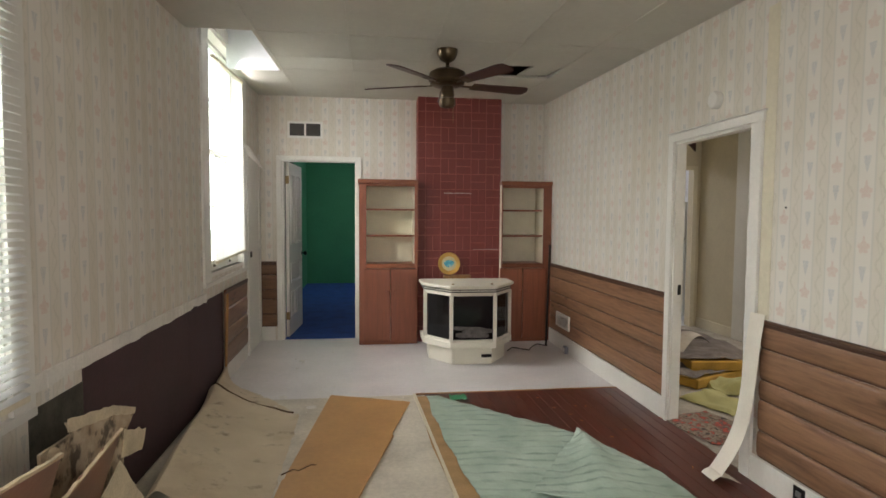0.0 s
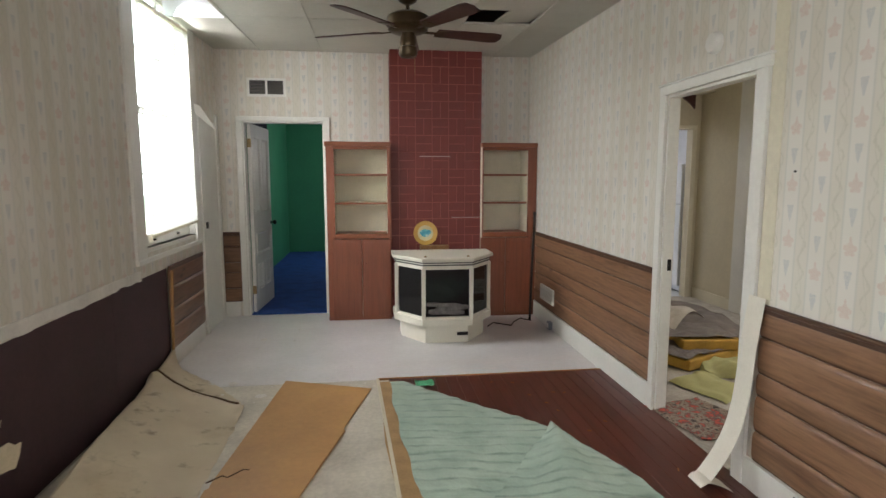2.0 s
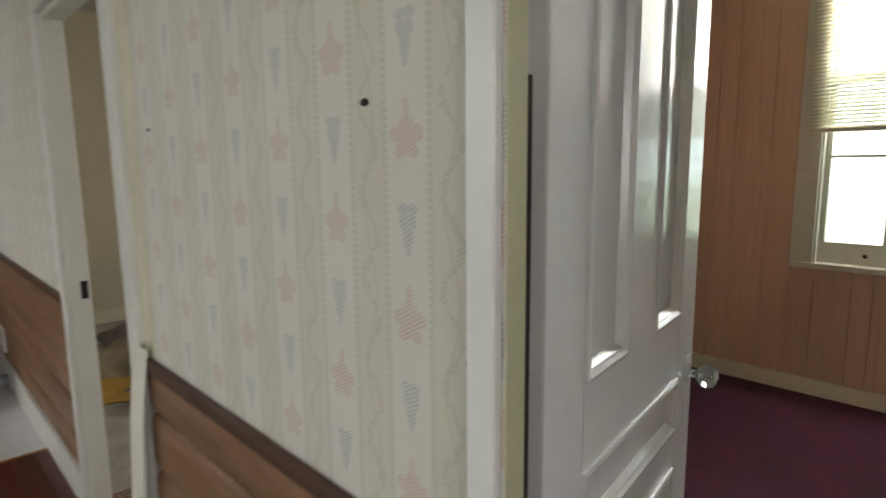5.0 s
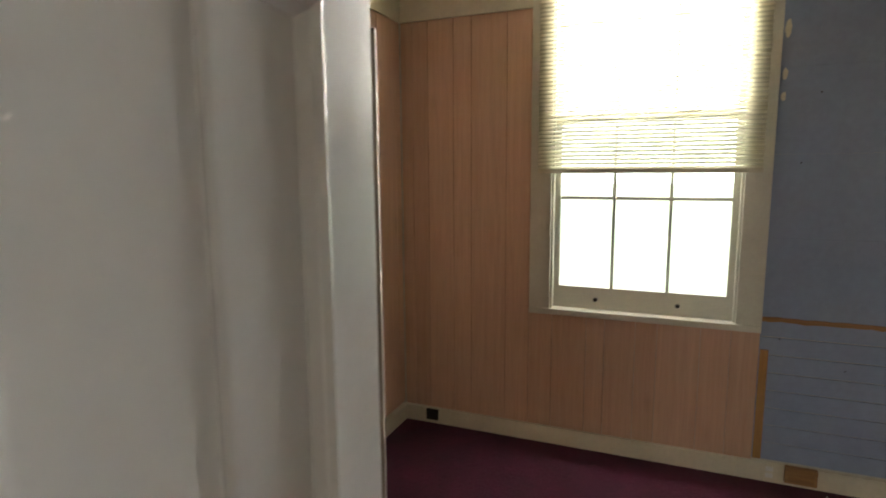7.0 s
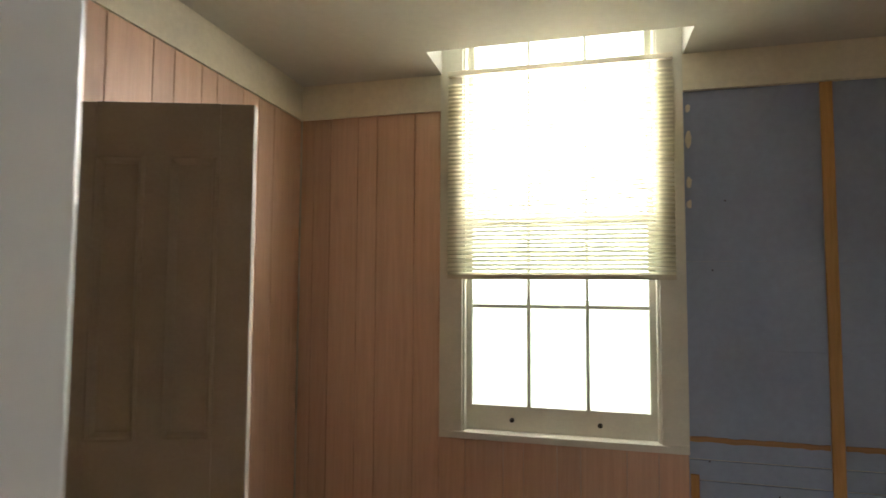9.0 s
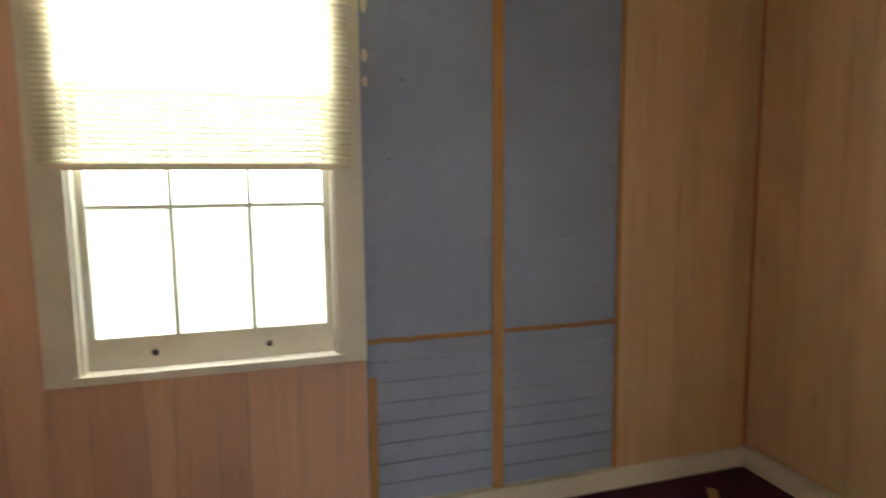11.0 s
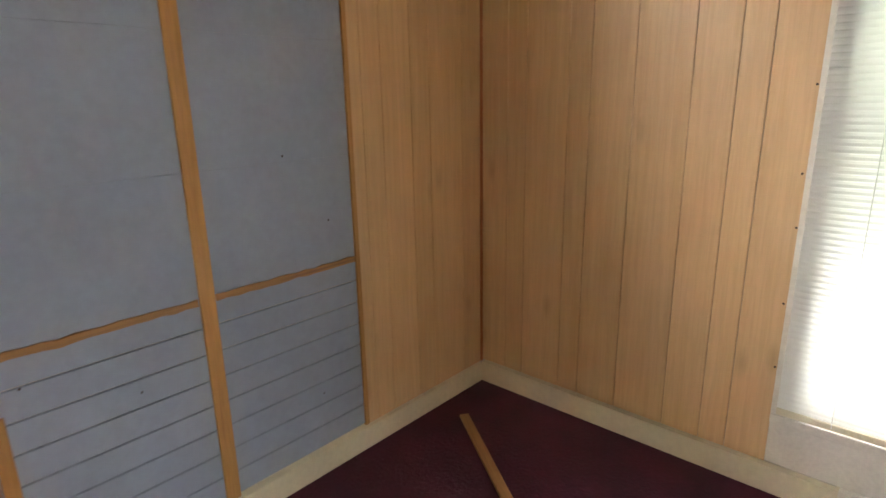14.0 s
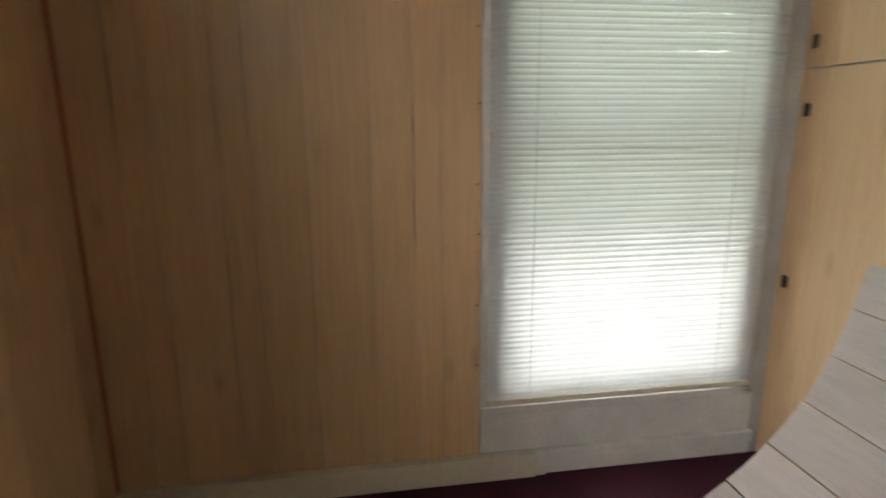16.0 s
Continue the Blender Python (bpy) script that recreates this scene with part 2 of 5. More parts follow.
def prism(outline, z0, z1):
    """A flat outline, counterclockwise, raised from z0 to z1."""
    bm = bmesh.new()
    lo = [bm.verts.new((x, y, z0)) for x, y in outline]
    hi = [bm.verts.new((x, y, z1)) for x, y in outline]
    bm.faces.new(lo[::-1])
    bm.faces.new(hi)
    for i in range(len(lo)):
        j = (i + 1) % len(lo)
        bm.faces.new((lo[i], lo[j], hi[j], hi[i]))
    return bm


def sheet(nu, nv, fn, thick=0.004):
    """A thin sheet over fn(u, v), closed to a solid."""
    bm = bmesh.new()
    g = [[bm.verts.new(fn(i / nu, j / nv)) for j in range(nv + 1)] for i in range(nu + 1)]
    for i in range(nu):
        for j in range(nv):
            bm.faces.new((g[i][j], g[i + 1][j], g[i + 1][j + 1], g[i][j + 1]))
    bmesh.ops.recalc_face_normals(bm, faces=bm.faces[:])
    bmesh.ops.solidify(bm, geom=bm.faces[:], thickness=thick)
    return bm


def tube(points, r, seg=8):
    bm = bmesh.new()
    rings = []
    pts = [Vector(p) for p in points]
    for i, p in enumerate(pts):
        d = (pts[min(i + 1, len(pts) - 1)] - pts[max(i - 1, 0)]).normalized()
        a = d.orthogonal().normalized() if abs(d.z) > 0.9 else d.cross(Vector((0, 0, 1))).normalized()
        b = d.cross(a)
        rings.append([bm.verts.new(p + r * (math.cos(t) * a + math.sin(t) * b)) for t in (2 * math.pi * k / seg for k in range(seg))])
    for a, b in zip(rings, rings[1:]):
        for k in range(seg):
            bm.faces.new((a[k], a[(k + 1) % seg], b[(k + 1) % seg], b[k]))
    bm.faces.new(rings[0][::-1])
    bm.faces.new(rings[-1])
    bmesh.ops.recalc_face_normals(bm, faces=bm.faces[:])
    return bm


def moved(bm, m):
    bmesh.ops.transform(bm, matrix=m, verts=bm.verts)
    return bm


def joined(*bms):
    out = bmesh.new()
    for b in bms:
        me = bpy.data.meshes.new("t")
        b.to_mesh(me)
        b.free()
        out.from_mesh(me)
        bpy.data.meshes.remove(me)
    return out


def mesh_of(name, bm, material, smooth=False):
    me = bpy.data.meshes.new(name)
    bm.normal_update()
    bm.to_mesh(me)
    bm.free()
    me.materials.append(material)
    if smooth:
        me.polygons.foreach_set("use_smooth", [True] * len(me.polygons))
        me.set_sharp_from_angle(angle=radians(38))
    return me


def part(name, bm, material, parent, label="", smooth=False):
    ob = new(name, mesh_of(name, bm, material, smooth))
    ob.parent = parent
    if label:
        ob["label"] = label
    return ob


def thing(name, label, category, at=None, group="", kind=""):
    ob = tagged(new(name), label, category, group, kind)
    if at is not None:
        ob.matrix_world = at
    return ob


def solid(name, bm, material, label, category, kind="", group="", smooth=False, at=None):
    ob = tagged(new(name, mesh_of(name, bm, material, smooth)), label, category, group, kind)
    if at is not None:
        ob.matrix_world = at
    return ob


def structure(name, bm, material, label, category):
    return solid(name, bm, material, label, category, "structure")


def wall_rows(axis, p0, p1, a0, a1, z0, z1, holes=()):
    """Boxes of a wall between p0 and p1 on its axis, from a0 to a1 along, with holes (a, a, z, z) side by side."""
    out, at = [], a0
    for h0, h1, hz0, hz1 in sorted(holes):
        out.append((at, h0, z0, z1))
        if hz0 > z0:
            out.append((h0, h1, z0, hz0))
        if hz1 < z1:
            out.append((h0, h1, hz1, z1))
        at = h1
    out.append((at, a1, z0, z1))
    return [(p0, p1, a, b, c, d) if axis == "x" else (a, b, p0, p1, c, d) for a, b, c, d in out]


# ---- plan ----
CEIL = 2.70            # living room
PCEIL = 2.63           # panelled room
XE, XW, YN, YS = 1.90, -1.40, 6.08, -3.0
PX0, PX1, PY0, PY1 = 1.97, 5.31, -1.61, 2.36
NDOOR = (-1.15, -0.32, 0.0, 2.06)
HALL = (2.345, 3.140, 0.0, 1.952)
PDOOR = (0.20, 1.0, 0.0, 1.98)
WWIN2 = (4.02, 5.18, 0.98, 2.92)
WWIN1 = (0.45, 1.55, 0.80, 2.5)
EWIN = (0.50, 1.44, 0.79, 2.92)
SWIN = (2.92, 3.88, 0.33, 2.45)

wall_east = structure("wall_east", boxes(*wall_rows("x", XE, PX0 - 0.035, YS, YN, 0, 3.1, (PDOOR, HALL))), wallpaper, "wall with faded striped floral wallpaper", "wall")
structure("wall_east_back", boxes(*wall_rows("x", PX0 - 0.035, PX0 - 0.012, PY0, YN, 0, 3.1, ((PDOOR[0], 1.064, 0.0, PDOOR[3]), HALL))), cream_paint, "cream painted back of the partition wall", "wall")
wall_north = structure("wall_north", boxes(*wall_rows("y", YN, YN + 0.12, XW - 0.2, XE + 0.06, 0, 3.1, (NDOOR,))), wallpaper, "wall with faded striped floral wallpaper", "wall")
wall_west = structure("wall_west", boxes(*wall_rows("x", XW - 0.2, XW, YS - 0.1, YN, 0, 3.1, (WWIN1, WWIN2))), wallpaper, "outer wall with stained floral wallpaper", "wall")
structure("wall_south", boxes(*wall_rows("y", YS - 0.1, YS, XW, XE, 0, 3.1)), wallpaper, "plain papered wall", "wall")
base_floor = structure("floor", box(-1.9, 6.0, -3.1, 11.6, -0.12, 0.0), plaster, "bare grey underfloor of the house", "floor")

# ceilings
def sloped(bm):
    """The old ceiling rises a little towards the chimney wall."""
    for v in bm.verts:
        v.co.z += 0.034 * (v.co.y - 4.0)
    return bm


def ceiling_living():
    rows, seams = [], []
    xs = [XW, -0.95, -0.33, 0.31, 0.93, 1.48, XE]
    ys = [YS, -1.35, -0.13, 1.09, 2.31, 3.53, 4.22, 4.66, YN]
    for a, b in zip(xs, xs[1:]):
        for c, d in zip(ys, ys[1:]):
            if a == XW and (c >= 3.53 and d <= 4.66):
                continue          # light well in front of the window
            if a == 0.93 and c == 4.22:
                continue          # missing panel
            rows.append((a + 0.003, b - 0.003, c + 0.003, d - 0.003, CEIL, CEIL + 0.018))
    for x in xs[1:-1]:
        for c, d in ((YS, 4.22), (4.66, YN)) if x in (0.93, 1.48) else ((YS, YN),):
            seams.append((x - 0.012, x + 0.012, c, d, CEIL - 0.006, CEIL + 0.002))
    for y in (-0.13, 2.31, 3.53):
        seams.append((-0.93, XE, y - 0.010, y + 0.010, CEIL - 0.004, CEIL + 0.001))
    return sloped(boxes(*rows, *seams))


structure("ceiling", ceiling_living(), ceiling_board, "off-white panel ceiling with one panel missing", "ceiling")
structure("ceiling_upper", boxes((XW - 0.2, PX0, YS, YN, 3.1, 3.2)), dark_board, "dark boards above the dropped ceiling", "ceiling")
structure("ceiling_well", boxes((-0.955, -0.94, 3.53, 4.66, CEIL + 0.018, 3.1), (XW, -0.955, 3.515, 3.53, CEIL, 3.1), (XW, -0.955, 4.66, 4.675, CEIL, 3.1)), white_wall, "white sides of the light well over the window", "ceiling")
solid("ceiling_panel", soft_box(-0.15, 0.15, -0.2, 0.2, 0, 0.016, 0.003), ceiling_board, "loose ceiling panel pushed askew in its gap", "ceiling panel", at=pose(1.36, 4.50, CEIL + 0.045, 2, -4, 7))
structure("ceiling_room", boxes((PX0 - 0.06, 5.0, PY0, PY1, PCEIL, PCEIL + 0.03), (5.0, PX1, PY0, 0.38, PCEIL, PCEIL + 0.03), (5.0, PX1, 1.55, PY1, PCEIL, PCEIL + 0.03),
          (4.985, 5.0, 0.38, 1.55, PCEIL + 0.03, 3.0), (5.0, PX1, 0.365, 0.38, PCEIL + 0.03, 3.0), (5.0, PX1, 1.55, 1.565, PCEIL + 0.03, 3.0), (4.985, PX1, 0.365, 1.565, 3.0, 3.03)),
          ceiling_board, "off-white ceiling notched round the window head", "ceiling")

# panelled room walls
wall_pe = structure("wall_room_east", boxes(*wall_rows("x", PX1 + 0.014, PX1 + 0.2, PY0 - 0.2, PY1 + 0.1, 0, 3.03, (EWIN,))), plaster, "outer wall behind wood panelling", "wall")
wall_ps = structure("wall_room_south", boxes(*wall_rows("y", PY0 - 0.2, PY0 - 0.014, PX0 - 0.06, PX1 + 0.014, 0, 3.03, (SWIN,))), plaster, "outer wall behind wood panelling", "wall")
wall_pn = structure("wall_room_north", boxes(*wall_rows("y", PY1 + 0.012, PY1 + 0.05, PX0 - 0.01, PX1 + 0.014, 0, 2.95, ((3.27, 3.83, 0, 2.10),))), plaster, "partition wall behind wood panelling", "wall")
structure("carpet", box(PX0 - 0.06, PX1, PY0, PY1, 0.0, 0.006), plain("wine_red_carpet", (0.050, 0.0025, 0.016), 0.95, var=0.4, scale=5, bump=0.9), "wine red carpet with specks of debris", "carpet")

# middle room and kitchen seen through the doorway
structure("wall_hall_south", box(PX0 - 0.012, 4.1, PY1 + 0.05, PY1 + 0.09, 0, 2.95), beige_wall, "beige painted wall", "wall")
structure("wall_hall_north", boxes(*wall_rows("y", 6.40, 6.50, PX0 - 0.012, 4.22, 0, 2.95, ((3.12, 4.01, 0, 2.06),))), beige_wall, "beige painted wall with a doorway", "wall")
structure("wall_hall_east", boxes(*wall_rows("x", 4.12, 4.22, 2.4, 6.4, 0, 2.95)), beige_wall, "beige painted wall", "wall")
structure("wall_hall_west", box(PX0 - 0.012, PX0 + 0.004, YN, 6.4, 0, 2.95), beige_wall, "beige painted wall", "wall")
structure("ceiling_hall", box(PX0 - 0.012, 4.22, 2.4, 6.5, 2.75, 2.8), ceiling_board, "plain beige ceiling", "ceiling")
structure("floor_hall", box(PX0 - 0.06, 4.12, 2.41, 6.44, 0.0, 0.006), plain("dusty_hall_floor", (0.36, 0.33, 0.28), 0.8, var=0.35, scale=4), "dusty pale floor strewn with debris", "floor")
structure("floor_kitchen", box(2.3, 6.0, 6.44, 11.0, 0.0, 0.008), plain("pale_kitchen_vinyl", (0.55, 0.58, 0.62), 0.35, var=0.05), "pale blue-grey vinyl floor", "floor")
structure("wall_kitchen_north", box(2.2, 6.0, 10.9, 11.0, 0, 2.75), white_wall, "white kitchen wall", "wall")
structure("wall_kitchen_east", box(5.9, 6.0, 6.5, 10.9, 0, 2.75), white_wall, "white kitchen wall", "wall")
structure("wall_kitchen_west", box(2.2, 2.3, 6.5, 10.9, 0, 2.75), white_wall, "white kitchen wall", "wall")
structure("wall_kitchen_south", boxes((4.22, 6.0, 6.4, 6.5, 0, 2.75), (2.2, PX0 + 0.11, 6.41, 6.5, 0, 2.75)), white_wall, "white kitchen wall", "wall")
structure("ceiling_kitchen", box(2.2, 6.0, 6.5, 11.0, 2.75, 2.8), white_wall, "white kitchen ceiling", "ceiling")

# green room
structure("wall_green_north", box(-1.85, 1.0, 11.5, 11.6, 0, 2.8), green_wall, "dark green wall", "wall")
structure("wall_green_west", box(-1.55, -1.45, 6.2, 11.5, 0, 2.8), green_wall, "dark green wall", "wall")
structure("wall_green_east", box(0.9, 1.0, 6.2, 11.5, 0, 2.8), green_wall, "dark green wall", "wall")
structure("ceiling_green", box(-1.85, 1.0, 6.2, 11.6, 2.75, 2.85), ceiling_board, "plain ceiling of the green room", "ceiling")
structure("carpet_blue", box(-1.45, 0.9, YN + 0.03, 11.5, 0.0, 0.014), plain("blue_carpet", (0.008, 0.055, 0.26), 0.95, var=0.3, scale=6, bump=0.9), "deep blue carpet", "carpet")

# living room floor coverings
vinyl = structure("floor_vinyl", box(XW, XE, 3.93, YN + 0.02, 0.0, 0.006), plain("worn_pale_vinyl", (0.66, 0.645, 0.635), 0.3, var=0.10, scale=2.2, bump=0.05), "worn pale grey vinyl floor", "floor")
structure("floor_grey", box(XW, 0.26, YS, 3.93, 0.0, 0.004), plain("dirty_pale_underlay", (0.60, 0.56, 0.47), 0.7, var=0.22, scale=3), "dirty pale linoleum floor", "floor")


def baseboard(name, rows, m=white_paint, label="white painted baseboard"):
    structure(name, boxes(*rows), m, label, "baseboard")


baseboard("baseboard_east", [(XE - 0.018, XE, 3.202, 5.98, 0.0, 0.165), (XE - 0.018, XE, 1.06, 2.26, 0.0, 0.155), (XE - 0.018, XE, YS, 0.18, 0, 0.155)])
baseboard("baseboard_north", [(XW, -1.235, YN - 0.018, YN, 0.006, 0.165)])
baseboard("baseboard_west", [(XW, XW + 0.016, 4.40, 5.28, 0.0, 0.15), (XW, XW + 0.016, YS, 2.2, 0.0, 0.15)])
baseboard("baseboard_room_east", [(PX1 - 0.020, PX1 + 0.014, PY0 + 0.02, 2.36, 0.004, 0.104)], cream_paint, "scuffed cream baseboard")
baseboard("baseboard_room_south", [(3.74, PX1 - 0.02, PY0 - 0.014, PY0 + 0.020, 0.004, 0.110)], cream_paint, "scuffed cream baseboard")
baseboard("baseboard_room_north", [(3.88, PX1 - 0.02, PY1 - 0.020, PY1 + 0.012, 0.004, 0.104), (PX0, 3.2, PY1 - 0.02, PY1 + 0.012, 0.004, 0.104)], cream_paint, "scuffed cream baseboard")
baseboard("baseboard_hall", [(2.05, 3.02, 6.38, 6.40, 0, 0.13), (4.10, 4.12, 3.0, 6.38, 0, 0.13)], cream_paint, "dusty cream baseboard")


# ---- door and window trim ----
def casing(name, axis, p0, p1, a0, a1, top, w=0.085, m=white_paint, label="white painted door casing"):
    """Two legs and a head round an opening from a0 to a1, in a wall plane p0..p1."""
    ob = thing(name, label, "door frame", kind="structure")

    def piece(n, a, b, z0, z1):
        r = (p0, p1, a, b, z0, z1) if axis == "x" else (a, b, p0, p1, z0, z1)
        part(n, soft_box(*r, 0.003, 1), m, ob)
    piece("casing_leg", a0 - w, a0, 0.004, top)
    piece("casing_leg", a1, a1 + w, 0.004, top)
    piece("casing_head", a0 - w, a1 + w, top, top + w * 0.75)
    return ob


def lining(name, axis, p0, p1, a0, a1, top, m=white_paint):
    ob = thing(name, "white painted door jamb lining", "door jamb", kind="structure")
    t = 0.016
    for n, a, b, z0, z1 in (("jamb", a0, a0 + t, 0.004, top), ("jamb", a1 - t, a1, 0.004, top), ("head_jamb", a0 + t, a1 - t, top - t, top)):
        r = (p0, p1, a, b, z0, z1) if axis == "x" else (a, b, p0, p1, z0, z1)
        part(n, box(*r), m, ob)


casing("door_frame_1", "y", YN - 0.02, YN, NDOOR[0], NDOOR[1], NDOOR[3], 0.06)
lining("door_jamb_1", "y", YN + 0.002, YN + 0.12, NDOOR[0], NDOOR[1], NDOOR[3])
hf = thing("door_frame_2", "white painted door casing with chipped edges", "door frame", kind="structure")
part("casing_leg", soft_box(XE - 0.02, XE, HALL[1], 3.20, 0.004, HALL[3], 0.004, 2), white_paint, hf)
part("casing_leg", soft_box(XE - 0.02, XE, 2.262, HALL[0], 0.004, HALL[3], 0.004, 2), white_paint, hf)
part("casing_head", soft_box(XE - 0.02, XE, 2.252, 3.20, HALL[3], HALL[3] + 0.052, 0.004, 2), white_paint, hf)
part("head_lip", soft_box(XE - 0.032, XE, 2.24, 3.21, HALL[3] + 0.052, HALL[3] + 0.062, 0.003, 1), white_paint, hf)
part("strike_plate", soft_box(XE + 0.035, XE + 0.06, HALL[1] - 0.0185, HALL[1] - 0.016, 0.905, 0.975, 0.001, 1), plain("strike_metal", (0.03, 0.028, 0.027), 0.4, 0.8), hf, "dark metal strike plate")
lining("door_jamb_2", "x", XE + 0.002, PX0, HALL[0], HALL[1], HALL[3])
casing("door_frame_3", "x", XE - 0.016, XE, PDOOR[0], 1.002, PDOOR[3], 0.042, plain("fresh_white_paint", (0.80, 0.80, 0.78), 0.35, var=0.05))
jamb_green = plain("greenish_cream_paint", (0.55, 0.55, 0.36), 0.4, var=0.08)
lining("door_jamb_3", "x", XE + 0.002, PX0 - 0.035, PDOOR[0], PDOOR[1] + 0.014, PDOOR[3], jamb_green)
# near-black strip painted in place of the shade in the hinge gap
structure("hinge_rebate", box(1.937, 1.968, 1.016, 1.060, 0.012, 1.50), plain("hinge_gap_dark", (0.025, 0.018, 0.012), 0.9), "dark strip for the shaded gap beside the door hinges", "trim")
casing("door_frame_4", "y", 6.38, 6.40, 3.12, 4.01, 2.06, 0.06, cream_paint, "cream painted door casing")


def panel_door(name, w, h, m, at, label, knob_m, s=0.10, gap=0.07, zs=((0.22, 0.52), (0.61, 0.86), (1.07, 1.9)), knob_z=0.93, th=0.036):
    """A leaf hinged at x = 0, seen from -y: tall upper panels over a lying one and lower ones, sunk in mouldings."""
    ob = thing(name, label, "door", at)
    pw = (w - 2 * s - gap) / 2
    x1, x2 = s + pw, s + pw + gap
    part("stile", soft_box(0, s, -th, 0, 0, h, 0.005, 2), m, ob)
    part("stile", soft_box(w - s, w, -th, 0, 0, h, 0.005, 2), m, ob)
    part("rail", box(s, w - s, -th + 0.001, -0.001, 0, zs[0][0]), m, ob)
    part("rail", box(s, w - s, -th + 0.001, -0.001, zs[0][1], zs[1][0]), m, ob)
    part("rail", box(s, w - s, -th + 0.001, -0.001, zs[1][1], zs[2][0]), m, ob)
    part("rail", box(s, w - s, -th + 0.001, -0.001, zs[2][1], h), m, ob)

    def panel(a, b, c, d):
        pan = part("panel", box(a, b, -th + 0.014, -0.014, c, d), m, ob)
        e = 0.024
        for out, sgn in ((-th, 1), (0.0, -1)):
            # a sloping bead, proud at the frame and falling to the panel
            def bead(p, q):
                bm = bmesh.new()
                mid = Vector(((a + b) / 2, 0, (c + d) / 2))
                ends = []
                for v in (p, q):
                    ix = e if v[0] < mid.x else -e
                    iz = e if v[1] < mid.z else -e
                    prof = ((0.0, -0.004), (0.3, -0.006), (0.55, 0.0), (0.7, 0.002), (1.0, 0.012), (1.0, 0.0142), (0.0, 0.0142))
                    ends.append([bm.verts.new((v[0] + ix * k, out + sgn * y, v[1] + iz * k)) for k, y in prof])
                n = len(ends[0])
                for k in range(n):
                    bm.faces.new((ends[0][k], ends[0][(k + 1) % n], ends[1][(k + 1) % n], ends[1][k]))
                bm.faces.new(ends[0])
                bm.faces.new(ends[1][::-1])
                bmesh.ops.recalc_face_normals(bm, faces=bm.faces[:])
                part("moulding", bm, m, pan)
            bead((a, c), (b, c))
            bead((a, d), (b, d))
            bead((a, c), (a, d))
            bead((b, c), (b, d))
    for i, (c, d) in enumerate(zs):
        if i == 1:
            panel(s, w - s, c, d)
            continue
        part("mullion", box(x1, x2, -th + 0.001, -0.001, c, d), m, ob)
        panel(s, x1, c, d)
        panel(x2, w - s, c, d)
    for sgn, y in ((-1, -th), (1, 0.0)):
        k = lathe([(0.024, 0), (0.024, 0.004), (0.010, 0.006), (0.009, 0.022), (0.016, 0.028), (0.026, 0.038), (0.028, 0.050), (0.024, 0.062), (0.012, 0.068)], 12)
        moved(k, Matrix.Translation((w - 0.05, y, knob_z)) @ Matrix.Rotation(radians(90 * -sgn), 4, "X"))
        part("knob", k, knob_m, ob, "faceted glass door knob" if knob_m is glass_knob else "dark metal door knob")
        part("lock_plate", soft_box(w - 0.068, w - 0.032, *((y - 0.003, y) if sgn < 0 else (y, y + 0.003)), knob_z - 0.13, knob_z + 0.04, 0.001, 1), m, ob)
    for z in (0.2, h - 0.25):
        part("hinge", box(-0.006, 0.006, -th - 0.004, 0.002, z, z + 0.09), brass, ob)
    return ob


gk = Mat("knob_glass", 0.05)
gk.b.inputs["Transmission Weight"].default_value = 0.9
gk.colour((0.92, 0.95, 0.95))
glass_knob = gk.m
brass = plain("worn_brass", (0.30, 0.22, 0.11), 0.38, 0.9, 0.2, 30)
dark_metal = plain("dark_metal", (0.03, 0.028, 0.027), 0.4, 0.8, 0.2, 30)
gloss_white = plain("gloss_white_door_paint", (0.73, 0.735, 0.725), 0.17, var=0.05, scale=3, bump=0.06)
panel_door("panel_door", 0.758, 1.95, gloss_white, pose(2.025, 1.072, 0.010, 0, 0, 7.5), "glossy white panelled door standing open, glass knob", glass_knob, 0.130, 0.145, ((0.22, 0.70), (0.79, 0.915), (1.06, 1.745)), 0.905)
panel_door("closet_door", 0.56, 2.06, plain("grey_beige_door_paint", (0.34, 0.30, 0.24), 0.5, var=0.1), pose(3.845, PY1 - 0.025, 0.016, 0, 0, -73), "dull beige closet door standing ajar", dark_metal, knob_z=0.76)
panel_door("bedroom_door", 0.80, 2.03, white_paint, pose(NDOOR[0] + 0.02, YN + 0.125, 0.018, 0, 0, 86), "white panelled door opened into the green room", dark_metal, 0.10, 0.09)


glass = Mat("window_glass", 0.02)
glass.b.inputs["Transmission Weight"].default_value = 1.0
glass.b.inputs["IOR"].default_value = 1.1
glass.colour((0.97, 0.98, 0.98))
sl = Mat("blind_slat_vinyl", 0.45)
tr = sl.t.nodes.new("ShaderNodeBsdfTranslucent")
mx = sl.t.nodes.new("ShaderNodeMixShader")
mx.inputs[0].default_value = 0.55
tr.inputs[0].default_value = (0.86, 0.84, 0.70, 1)
sl.colour(sl.ramp(sl.noise(3), [(0.3, (0.74, 0.72, 0.60)), (0.7, (0.80, 0.78, 0.68))]))
sl.t.links.new(sl.b.outputs[0], mx.inputs[1])
sl.t.links.new(tr.outputs[0], mx.inputs[2])
sl.t.links.new(mx.outputs[0], sl.t.nodes["Material Output"].inputs[0])
slat_m = sl.m
cool_slat = sl.m.copy()
cool_slat.name = "white_slat_vinyl"
